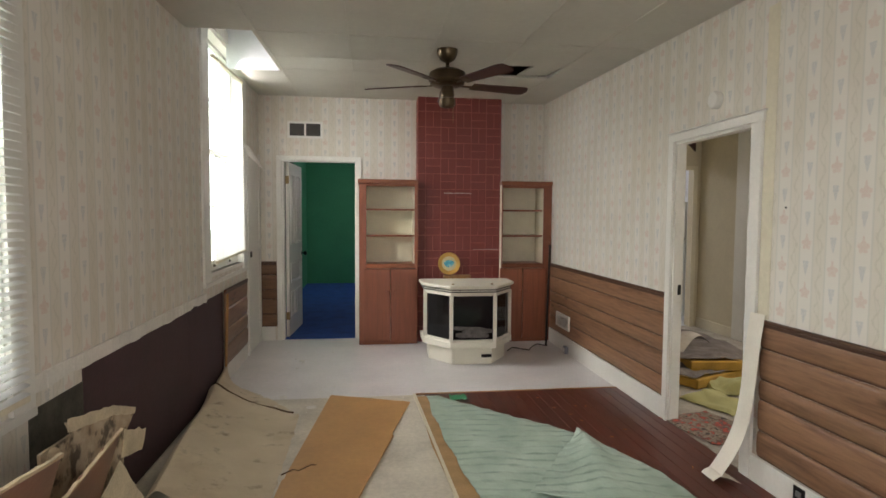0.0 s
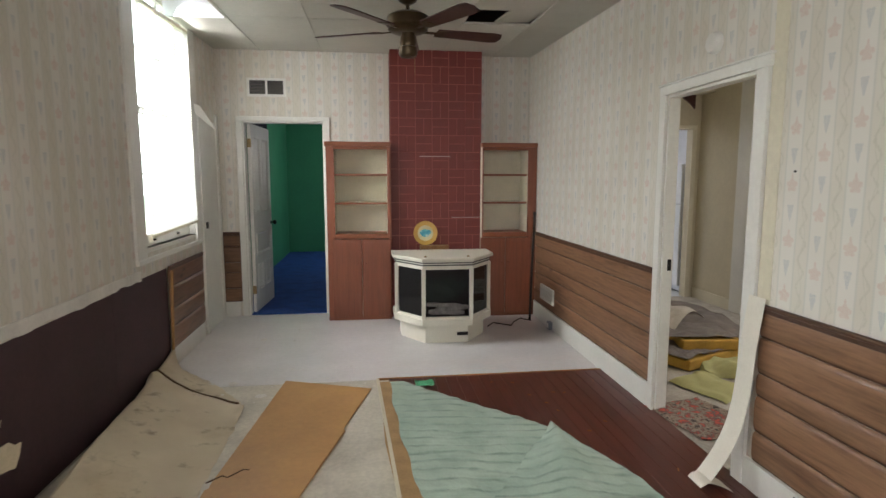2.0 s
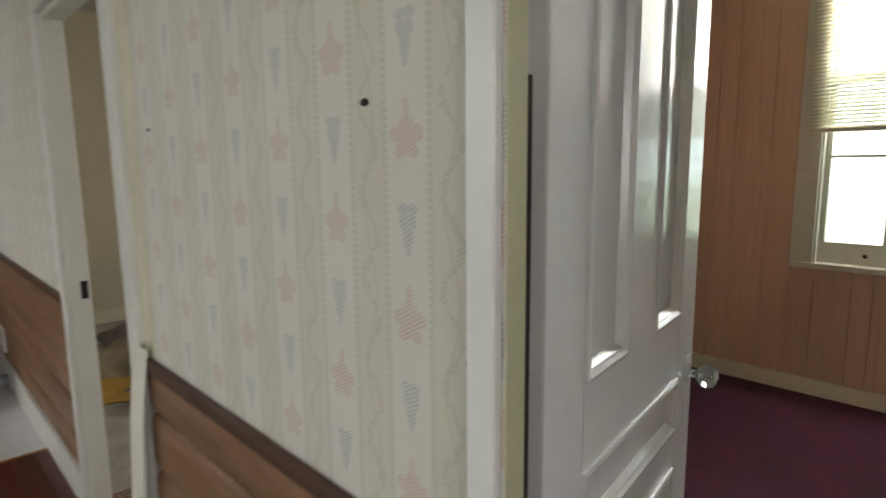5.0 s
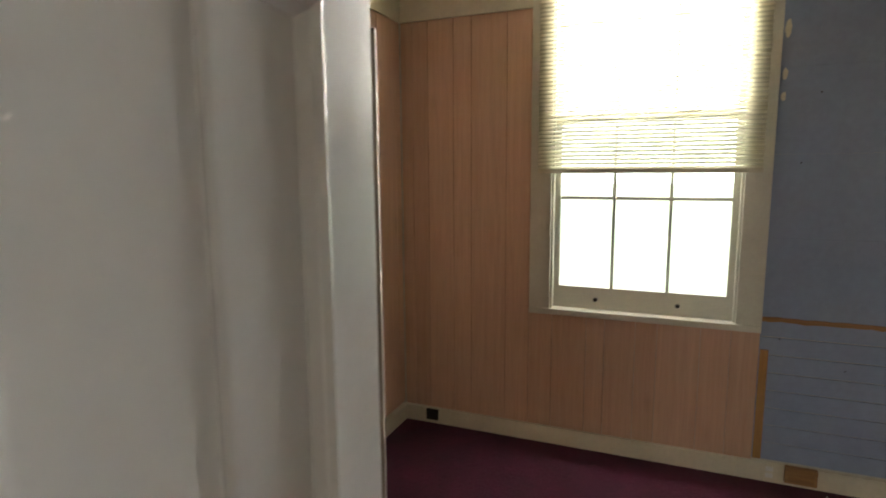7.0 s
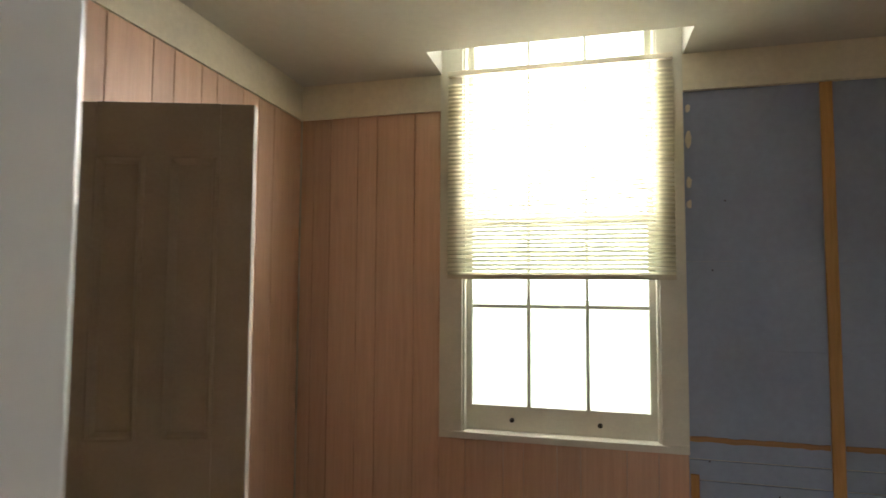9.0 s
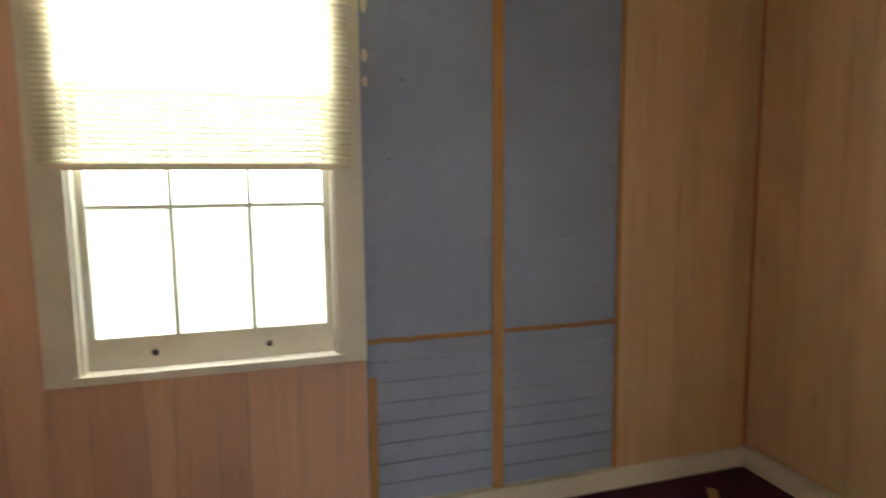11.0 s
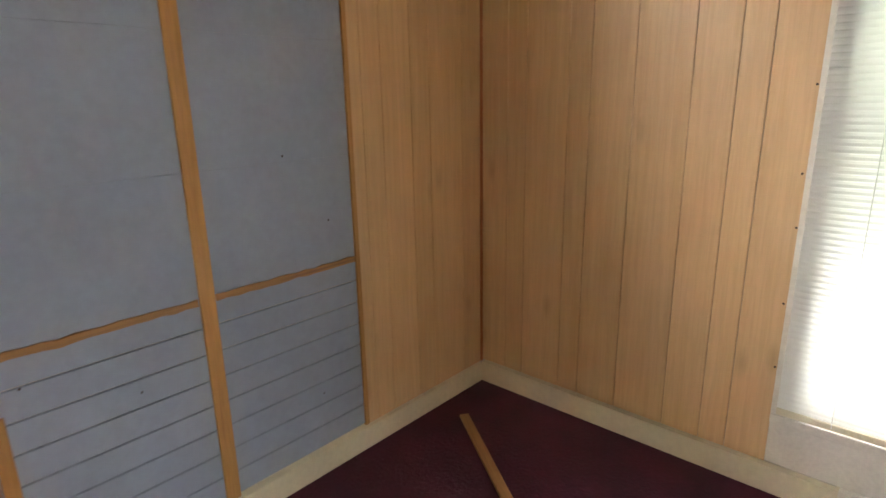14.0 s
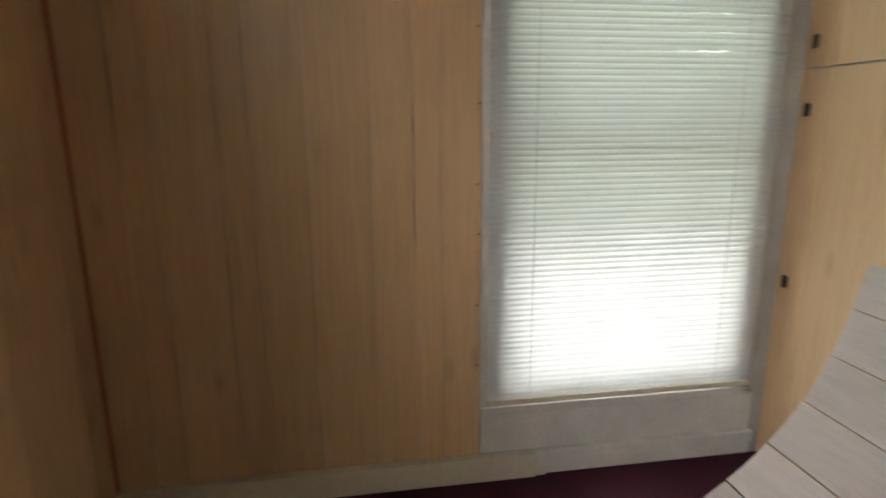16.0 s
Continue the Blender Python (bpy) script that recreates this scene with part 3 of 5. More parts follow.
for nd in cool_slat.node_tree.nodes:
    if nd.type == "BSDF_TRANSLUCENT":
        nd.inputs[0].default_value = (0.86, 0.87, 0.86, 1)
    elif nd.type == "VALTORGB":
        nd.color_ramp.elements[0].color, nd.color_ramp.elements[1].color = (0.76, 0.76, 0.74, 1), (0.82, 0.82, 0.81, 1)


def window_unit(name, at, w, z0, z1, meet, sash_in, label, cas=0.13, cas_bottom=0.06, top_over=0.0, rows=((0.0, 1.0),), lifts=True, rail=0.085, m=white_paint):
    """A sash window at x = 0..w in the wall plane y = 0, with the outside at +y."""
    ob = thing(name, label, "window", at, kind="structure")
    fr = part("window_frame", boxes((-cas, 0.0, -0.018, 0.002, z0 - cas_bottom, z1 + top_over), (w, w + cas, -0.018, 0.002, z0 - cas_bottom, z1 + top_over),
                                    (0, 0.012, 0.0, 0.14, z0, z1), (w - 0.012, w, 0.0, 0.14, z0, z1), (0.012, w - 0.012, 0.0, 0.14, z1 - 0.03, z1)), m, ob)
    part("head_casing", box(-cas, w + cas, -0.018, 0.002, z1 + top_over, z1 + top_over + 0.1), m, ob)
    part("window_sill", soft_box(-cas, w + cas, -0.024, 0.0, z0 - cas_bottom - 0.035, z0 - cas_bottom - 0.001, 0.004), m, ob)
    part("sill_board", box(0.0, w, -0.006, 0.14, z0 - 0.03, z0), m, ob)

    def sash(n, a, b, y, lower):
        s = part(n, boxes((0.012, 0.042, y, y + 0.035, a, b), (w - 0.042, w - 0.012, y, y + 0.035, a, b), (0.042, w - 0.042, y, y + 0.035, a, a + (rail if lower else 0.035)), (0.042, w - 0.042, y, y + 0.035, b - 0.035, b)), m, ob)
        g0, g1 = a + (rail if lower else 0.035), b - 0.035
        for i in (1, 2):
            x = 0.042 + (w - 0.084) * i / 3
            part("muntin", box(x - 0.008, x + 0.008, y + 0.004, y + 0.030, g0, g1), m, s)
        part("muntin", box(0.042, w - 0.042, y + 0.009, y + 0.027, (sash_in if lower else (g0 + g1) / 2) - 0.008, (sash_in if lower else (g0 + g1) / 2) + 0.008), m, s)
        p = part("pane", box(0.042, w - 0.042, y + 0.016, y + 0.019, g0, g1), glass.m, s)
        p.visible_shadow = False
        if lower and lifts:
            for i in (0.26, 0.71):
                part("sash_lift", moved(lathe([(0.012, 0), (0.012, 0.006), (0.007, 0.010), (0.007, 0.018)], 10), Matrix.Translation((w * i, y, a + 0.45 * rail)) @ Matrix.Rotation(radians(90), 4, "X")), dark_metal, s)
    sash("lower_sash", z0, meet + 0.02, 0.045, True)
    sash("upper_sash", meet - 0.02, z1 - 0.03, 0.082, False)
    return ob


def blind(name, at, w, z0, z1, label, pitch=0.021, tilt=35, sag=0.0, cords=(0.15, 0.85), depth=0.024, slat_m=slat_m):
    """A mini blind in the plane y = 0, x = 0..w; each slat a part."""
    ob = thing(name, label, "window blind", at)
    part("head_rail", soft_box(0, w, -0.014, 0.014, z1 - 0.026, z1, 0.002, 1), cream_paint, ob)
    part("bottom_rail", soft_box(0, w, -0.012, 0.012, z0, z0 + 0.024, 0.004, 2), cream_paint, ob)
    me = mesh_of("slat", sheet(6, 3, lambda u, v: (u * w, (v - 0.5) * depth, 0.0025 * (1 - (2 * v - 1) ** 2)), 0.0006), slat_m)
    n = int((z1 - 0.04 - z0 - 0.025) / pitch)
    for i in range(n):
        o = new("slat", me)
        o.parent = ob
        o.matrix_local = pose(0, 0, z0 + 0.03 + pitch * i, tilt + random.uniform(-1.0, 1.0), random.uniform(-0.12, 0.12), 0)
    for c in cords:
        part("ladder_cord", box(w * c - 0.0015, w * c + 0.0015, -0.015, -0.013, z0 + 0.01, z1 - 0.02), slat_m, ob)
    return ob


# window frames face the room along -y of their own frame
EAST = Matrix.Translation((PX1, EWIN[1], 0)) @ Matrix.Rotation(radians(-90), 4, "Z")
SOUTH = Matrix.Translation((SWIN[1], PY0, 0)) @ Matrix.Rotation(radians(180), 4, "Z")
WEST2 = Matrix.Translation((XW, WWIN2[0], 0)) @ Matrix.Rotation(radians(90), 4, "Z")
WEST1 = Matrix.Translation((XW, WWIN1[0], 0)) @ Matrix.Rotation(radians(90), 4, "Z")
window_unit("window_1", EAST, 0.94, 0.812, 2.90, 1.86, 1.430, "yellowed white sash window with six-light sashes", 0.115, 0.0, rail=0.122, m=plain("aged_window_paint", (0.62, 0.61, 0.51), 0.5, var=0.08))
window_unit("window_2", SOUTH, 0.96, 0.33, 2.45, 1.36, 0.98, "white sash window reaching almost to the floor", 0.09, 0.0, lifts=False, m=dirty_white)
window_unit("window_3", WEST2, 1.16, 0.98, 2.90, 1.95, 1.5, "white sash window with blown-out daylight", 0.17, 0.06)
window_unit("window_4", WEST1, 1.10, 0.80, 2.48, 1.65, 1.2, "white sash window behind a lowered blind", 0.13, 0.06)
blind("mini_blind", EAST @ Matrix.Translation((-0.07, -0.034, 0)), 1.08, 1.565, 2.63, "half-raised cream mini blind on a sash window", tilt=40)
blind("mini_blind", SOUTH @ Matrix.Translation((-0.07, -0.034, 0)), 1.10, 0.345, 2.43, "lowered cream mini blind glowing with daylight", tilt=58, slat_m=cool_slat, depth=0.028)
blind("mini_blind", WEST2 @ Matrix.Translation((0.12, -0.034, 0)) @ Matrix.Rotation(radians(-2.0), 4, "Y"), 1.04, 1.05, 2.66, "crooked half-fallen cream mini blind", tilt=40, slat_m=cool_slat)
blind("mini_blind", WEST1 @ Matrix.Translation((-0.05, -0.034, 0)), 1.2, 0.78, 2.46, "lowered cream mini blind with open slats", slat_m=cool_slat, pitch=0.030, tilt=18, depth=0.030)

# ---- outside ----
solid("ground", box(-80, 80, -80, 80, -0.65, -0.5), plain("sunlit_lawn", (0.44, 0.50, 0.36), 0.95, var=0.2, scale=1.5), "sunlit lawn round the house", "ground", "structure")


def backdrop():
    """A ring of bright hazy sky far behind the garden."""
    bm = bmesh.new()
    n, r = 48, 76
    lo = [bm.verts.new((r * math.cos(2 * math.pi * i / n), r * math.sin(2 * math.pi * i / n), -0.5)) for i in range(n)]
    hi = [bm.verts.new((v.co.x, v.co.y, 60)) for v in lo]
    for i in range(n):
        bm.faces.new((lo[i], hi[i], hi[(i + 1) % n], lo[(i + 1) % n]))
    g = Mat("hazy_sky", 1.0)
    g.colour((0.8, 0.85, 0.85))
    g.put(g.b.inputs["Emission Color"], (0.93, 1.0, 0.97))
    g.b.inputs["Emission Strength"].default_value = 1.6
    structure("backdrop", bm, g.m, "bright hazy sky behind the garden", "sky")


backdrop()


# ---- wood panelling ----
def log_boards(owner_label, wall_axis, plane, a0, a1, z0, z1, rows, m, out, group):
    """Horizontal rounded boards of uneven height on a wall, dark in their grooves; out is the way into the room."""
    ob = thing("wainscot", owner_label, "wainscot", group=group)
    shares = ([0.20, 0.235, 0.15, 0.235, 0.18] if rows == 5 else [0.27, 0.22, 0.28, 0.23])[:rows]
    c = z0
    for share in shares:
        h = (z1 - z0) * share
        d = c + h
        prof = [(0.0, c), (0.001, c), (0.003, c + 0.004), (0.007, c + 0.011), (0.0125, c + 0.032), (0.014, c + h * 0.6), (0.013, d - 0.022), (0.008, d - 0.006), (0.002, d - 0.001), (0.0, d - 0.001)]
        bm = bmesh.new()
        ends = []
        for a in (a0, a1):
            ends.append([bm.verts.new((plane + out * q, a, z) if wall_axis == "x" else (a, plane + out * q, z)) for q, z in prof])
        for k in range(len(prof)):
            j = (k + 1) % len(prof)
            f = bm.faces.new((ends[0][k], ends[0][j], ends[1][j], ends[1][k]))
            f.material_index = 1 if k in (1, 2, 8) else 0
        bm.faces.new(ends[0])
        bm.faces.new(ends[1][::-1])
        bmesh.ops.recalc_face_normals(bm, faces=bm.faces[:])
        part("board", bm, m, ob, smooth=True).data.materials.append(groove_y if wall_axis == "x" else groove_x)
        c = d
    for q, zz, hh in ((0.024, z1 + 0.008, 0.018), (0.018, z1 - 0.012, 0.020)):
        r = (plane, plane + out * q, a0, a1, zz, zz + hh) if wall_axis == "x" else (a0, a1, plane, plane + out * q, zz, zz + hh)
        lo = [min(r[0], r[1]), max(r[0], r[1]), min(r[2], r[3]), max(r[2], r[3]), r[4], r[5]]
        part("cap_rail", soft_box(*lo, 0.006, 3), groove_y if wall_axis == "x" else groove_x, ob, "dark brown moulded cap rail")
    return ob


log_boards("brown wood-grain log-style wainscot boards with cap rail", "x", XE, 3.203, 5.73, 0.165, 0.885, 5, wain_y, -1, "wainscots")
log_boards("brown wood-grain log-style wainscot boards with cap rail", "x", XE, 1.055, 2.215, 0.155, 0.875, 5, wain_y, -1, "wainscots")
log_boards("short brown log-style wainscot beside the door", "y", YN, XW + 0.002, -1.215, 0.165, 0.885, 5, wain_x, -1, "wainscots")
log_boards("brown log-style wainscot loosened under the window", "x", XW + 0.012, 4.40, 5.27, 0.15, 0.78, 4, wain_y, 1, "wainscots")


def planks(name, axis, plane, spans, out, m, label, category="wall panelling", widths=(0.14, 0.21, 0.11, 0.16, 0.10, 0.19, 0.13)):
    """Vertical boards of uneven width: spans are (a0, a1, z0, z1)."""
    ob = thing(name, label, category, kind="structure")
    k = 0
    for a0, a1, z0, z1 in spans:
        a = a0
        while a < a1 - 0.005:
            b = min(a + widths[k % len(widths)], a1)
            if a1 - b < 0.04:
                b = a1
            k += 1
            q0, q1 = plane, plane + out * 0.012
            lo, hi = min(q0, q1), max(q0, q1)
            r = (lo, hi, a + 0.0011, b - 0.0011, z0, z1) if axis == "x" else (a + 0.0011, b - 0.0011, lo, hi, z0, z1)
            bm = box(*r)
            ed = [e for e in bm.edges if abs(e.verts[0].co.z - e.verts[1].co.z) > 0.05]
            bmesh.ops.bevel(bm, geom=ed, offset=0.0022, segments=1, affect="EDGES")
            part("plank", bm, m, ob)
            a = b
    return ob


planks("panelling_east", "x", PX1 + 0.013, [(1.56, 2.355, 0.104, 2.44), (0.385, 1.56, 0.104, 0.79)], -1, pink_plank, "pinkish vertical wood panelling")
planks("panelling_corner", "x", PX1 + 0.013, [(PY0, -0.83, 0.104, 2.512)], -1, honey_plank, "honey brown vertical wood panelling")
planks("panelling_south", "y", PY0 - 0.013, [(3.97, PX1, 0.118, 2.63), (2.76, 3.97, 2.56, 2.63)], 1, honey_plank, "honey brown vertical wood panelling", widths=(0.144, 0.098, 0.148, 0.212, 0.182, 0.10, 0.206, 0.10, 0.15))
planks("panelling_north", "y", PY1 + 0.012, [(3.85, PX1, 0.115, 2.44), (PX0, 3.25, 0.115, 2.44), (3.25, 3.85, 2.11, 2.44)], -1, pink_plank, "pinkish vertical wood panelling")
planks("panelling_west", "x", PX0 - 0.011, [(PY0, PDOOR[0] - 0.08, 0.012, 2.63), (PDOOR[1] + 0.08, PY1, 0.012, 2.63), (PDOOR[0] - 0.08, PDOOR[1] + 0.08, 2.08, 2.63)], 1, honey_plank, "honey brown vertical wood panelling")
casing("door_frame_5", "x", PX0 + 0.001, PX0 + 0.02, PDOOR[0], 1.062, PDOOR[3], 0.075)
casing("door_frame_6", "y", PY1 - 0.02, PY1, 3.27, 3.83, 2.09, 0.0201)

# frieze boards under the ceiling
trim = thing("frieze", "cream painted frieze board under the ceiling", "trim", kind="structure")
part("frieze_board", boxes((PX1 - 0.012, PX1 + 0.013, 1.555, PY1, 2.44, PCEIL), (PX1 - 0.012, PX1 + 0.013, PY0, 0.385, 2.515, PCEIL), (PX1 - 0.02, PX1 + 0.013, -0.83, 0.385, 2.452, 2.512)), cream_paint, trim)
part("frieze_board", box(PX0, PX1 - 0.012, PY1 - 0.012, PY1 + 0.012, 2.44, PCEIL), cream_paint, trim)

# exposed blue boards
blue = plain("faded_blue_paint", (0.275, 0.33, 0.445), 0.75, var=0.10, scale=2.2, bump=0.3)
bw = thing("blue_boarding", "bare blue-painted boards where panelling was removed", "boarding", kind="structure")
for i in range(4):
    part("board", soft_box(PX1 + 0.004, PX1 + 0.0135, -0.83, 0.385, 0.85 + i * 0.4005, 0.85 + (i + 1) * 0.4005 - 0.0008, 0.0006, 1), blue, bw)
for i in range(8):
    part("board", soft_box(PX1 + 0.003, PX1 + 0.0135, -0.83, 0.385, 0.115 + i * 0.0919, 0.115 + (i + 1) * 0.0919 - 0.0045, 0.0015, 1), blue, bw)
st = thing("furring_strips", "raw pine furring strips nailed over blue boards", "wood strip")
part("upright_strip", soft_box(PX1 - 0.008, PX1 + 0.003, -0.235, -0.185, 0.106, 2.45, 0.002, 1), strip_wood, st)
part("edge_strip", soft_box(PX1 - 0.006, PX1 + 0.012, -0.832, -0.812, 0.106, 2.45, 0.002, 1), strip_wood, st)
part("corner_strip", soft_box(PX1 - 0.006, PX1 + 0.003, 0.345, 0.382, 0.116, 0.69, 0.002, 1), strip_wood, st)
for a, b in ((-0.18, 0.385), (-0.81, -0.24)):
    bm = box(PX1 - 0.004, PX1 + 0.003, a, b, 0.835, 0.857)
    bmesh.ops.subdivide_edges(bm, edges=[e for e in bm.edges if abs(e.verts[0].co.y - e.verts[1].co.y) > 0.1], cuts=14)
    for v in bm.verts:
        v.co.z += 0.008 * noise.noise(v.co * 23)
    part("cross_strip", bm, strip_wood_y, st)
solid("corner_bead", soft_box(PX1 - 0.012, PX1 + 0.001, PY0 - 0.001, PY0 + 0.012, 0.110, PCEIL, 0.003, 1), plain("red_stained_bead", (0.36, 0.13, 0.05), 0.5), "reddish corner strip between panelled walls", "trim", "structure")
bx = thing("wall_box", "raw wooden box over a socket on the baseboard", "socket box")
part("box_body", soft_box(PX1 - 0.05, PX1 - 0.020, 0.10, 0.24, 0.030, 0.115, 0.003, 1), strip_wood_y, bx)
part("cover", soft_box(PX1 - 0.054, PX1 - 0.05, 0.115, 0.225, 0.04, 0.105, 0.002, 1), strip_wood_y, bx)
bo = thing("baseboard_outlet", "small black outlet on the cream baseboard", "outlet")
part("plate", soft_box(PX1 - 0.034, PX1 - 0.0205, 2.12, 2.20, 0.03, 0.10, 0.003, 1), dark_metal, bo)
part("face", soft_box(PX1 - 0.037, PX1 - 0.034, 2.14, 2.18, 0.045, 0.085, 0.001, 1), dark_metal, bo)
for z, h in ((2.37, 0.05), (2.22, 0.10), (2.02, 0.06), (1.92, 0.045)):
    n = 9
    out = [(0.014 * random.uniform(0.6, 1.1) * math.cos(6.283 * k / n), h / 2 * random.uniform(0.7, 1.1) * math.sin(6.283 * k / n)) for k in range(n)]
    solid("plaster_dab", prism(out, 0, 0.006), cream_paint, "dab of old cream plaster beside the window", "plaster dab", group="plaster dabs", at=Matrix.Translation((PX1 + 0.003, 0.362, z)) @ Matrix.Rotation(radians(-90), 4, "Y") @ Matrix.Rotation(radians(90), 4, "Z"))
so = thing("socket_plate", "cream wall socket on the baseboard", "socket")
part("plate", soft_box(PX1 - 0.025, PX1 - 0.020, 0.27, 0.34, 0.02, 0.112, 0.002, 1), cream_paint, so)
for z in (0.045, 0.08):
    part("outlet_face", soft_box(PX1 - 0.028, PX1 - 0.025, 0.288, 0.322, z - 0.012, z + 0.012, 0.002, 1), white_paint, so)
solid("wood_batten", soft_box(-0.022, 0.022, -0.75, 0.75, 0, 0.012, 0.002, 1), strip_wood_y, "loose pine batten lying on the wine red carpet", "batten", at=pose(4.52, -0.835, 0.0065, 0, 0, 55.5))

# ---- living room ----
cream_panel = plain("bookcase_back_panel", (0.70, 0.65, 0.51), 0.7, var=0.08)


def bookcase(name, x0, x1, shelf0, shelf1, label):
    """A built-in case: open shelves over two cupboard doors."""
    ob = thing(name, label, "bookcase", group="built-in bookcases")
    y0, y1 = 5.74, YN - 0.002
    part("side_panel", soft_box(x0, shelf0, y0, y0 + 0.022, 0.008, 1.79, 0.003, 1), wood_trim, ob)
    part("side_panel", soft_box(shelf1, x1, y0, y0 + 0.022, 0.008, 1.79, 0.003, 1), wood_trim, ob)
    part("inner_side", box(shelf0 - 0.016, shelf0, y0 + 0.022, y1, 0.008, 1.79), cream_panel, ob)
    part("inner_side", box(shelf1, shelf1 + 0.016, y0 + 0.022, y1, 0.008, 1.79), cream_panel, ob)
    part("top_rail", soft_box(shelf0, shelf1, y0, y0 + 0.022, 1.76, 1.79, 0.003, 1), wood_trim_x, ob)
    part("top_board", soft_box(x0 - 0.012, x1, y0 - 0.02, y1, 1.79, 1.835, 0.006), wood_trim_x, ob, "dark stained top board")
    part("back_panel", box(shelf0, shelf1, y1 - 0.012, y1, 0.87, 1.79), cream_panel, ob, "cream painted back panel")
    for z in (1.225, 1.515):
        part("shelf", soft_box(shelf0 + 0.001, shelf1 - 0.001, y0 + 0.05, y1 - 0.012, z - 0.018, z, 0.003, 1), cream_panel, ob)
        part("shelf_edge", soft_box(shelf0 + 0.001, shelf1 - 0.001, y0 + 0.042, y0 + 0.05, z - 0.020, z + 0.001, 0.002, 1), wood_trim_x, ob)
    part("counter", soft_box(shelf0, shelf1, y0 - 0.004, y1 - 0.012, 0.855, 0.905, 0.004, 1), wood_trim_x, ob)
    mid = (shelf0 + shelf1) / 2
    for a, b, k in ((shelf0 - 0.03, mid - 0.002, mid - 0.035), (mid + 0.002, shelf1 + 0.03, mid + 0.035)):
        d = part("cupboard_door", soft_box(a, b, y0 - 0.018, y0 - 0.001, 0.05, 0.852, 0.004), wood_trim, ob)
        part("knob", moved(lathe([(0.006, 0), (0.006, 0.012), (0.013, 0.018), (0.012, 0.026), (0.006, 0.030)], 12), Matrix.Translation((k, y0 - 0.018, 0.60)) @ Matrix.Rotation(radians(90), 4, "X")), wood_trim, d)
    part("toe_board", box(shelf0 - 0.03, shelf1 + 0.03, y0 - 0.001, y0 + 0.012, 0.008, 0.05), wood_trim_x, ob)
    return ob


bookcase("bookcase", -0.285, 0.362, -0.205, 0.325, "reddish-brown built-in bookcase with empty cream shelves beside the door")
bookcase("bookcase", 1.315, 1.895, 1.325, 1.80, "reddish-brown built-in bookcase with empty shelves in the corner")

# painted brick chimney breast
mortar = plain("painted_mortar", (0.34, 0.115, 0.09), 0.7, var=0.15, scale=8)
brick_g = Mat("red_painted_brick", 0.5)
bcol = brick_g.mix(0.5, brick_g.ramp(brick_g.rnd(), [(0.0, (0.145, 0.021, 0.016)), (1.0, (0.185, 0.029, 0.022))]), brick_g.ramp(brick_g.noise(7, 5), [(0.3, (0.135, 0.020, 0.016)), (0.7, (0.20, 0.033, 0.025))]))
brick_g.colour(brick_g.mix(brick_g.ramp(brick_g.noise(30, 4), [(0.62, 0.0), (0.8, 0.5)]), bcol, (0.24, 0.07, 0.055)))
brick_g.bump(brick_g.noise(45, 5), 0.35, 0.004)
CX0, CX1, CY = 0.365, 1.315, 5.835
chimney = structure("chimney", box(CX0, CX1, CY, YN - 0.001, 0.007, CEIL + 0.058), mortar, "red painted brick chimney breast in basket-weave pattern", "chimney")

# stove
cream_enamel = plain("cream_enamel", (0.70, 0.68, 0.58), 0.32, var=0.05, scale=4, bump=0.05)
sg = Mat("smoked_stove_glass", 0.08)
sg.colour((0.008, 0.008, 0.009))
stove = thing("gas_stove", "cream enamel bay-front gas fireplace with dark glass", "fireplace stove")


def bay(inset, y_back=5.36):
    a = inset
    return [(0.36 + a, 5.06 + a * 0.45), (0.59 + a * 0.45, 4.735 + a), (1.03 - a * 0.45, 4.735 + a), (1.26 - a, 5.06 + a * 0.45), (1.26 - a, y_back), (0.36 + a, y_back)]


def beveled(bm, r=0.006):
    bmesh.ops.bevel(bm, geom=bm.edges[:], offset=r, segments=2, affect="EDGES", profile=0.6)
    return bm


part("top_plate", beveled(prism(bay(-0.02), 0.752, 0.782), 0.008), cream_enamel, stove)
part("upper_band", prism(bay(0.012), 0.70, 0.7515), cream_enamel, stove)
part("louvre", prism(bay(0.004), 0.712, 0.722), dark_metal, stove, "dark louvre slot")
part("louvre", prism(bay(0.004), 0.733, 0.741), dark_metal, stove, "dark louvre slot")
part("lower_band", beveled(prism(bay(-0.005), 0.175, 0.235), 0.006), cream_enamel, stove)
part("pedestal", beveled(prism(bay(0.06, 5.30), 0.008, 0.175), 0.006), cream_enamel, stove)
part("inner_box", prism(bay(0.045), 0.235, 0.70), sg.m, stove)
front = [Vector((*p, 0)) for p in bay(0.0)[:4]]
for i, p in enumerate(front):
    q = Vector((0.81, 5.2, 0)) - p
    q.normalize()
    c = p + q * 0.02
    part("post", beveled(prism([(c.x + 0.024 * math.cos(t), c.y + 0.024 * math.sin(t)) for t in (math.pi / 4 + k * math.pi / 2 for k in range(4))], 0.235, 0.70), 0.004), cream_enamel, stove)
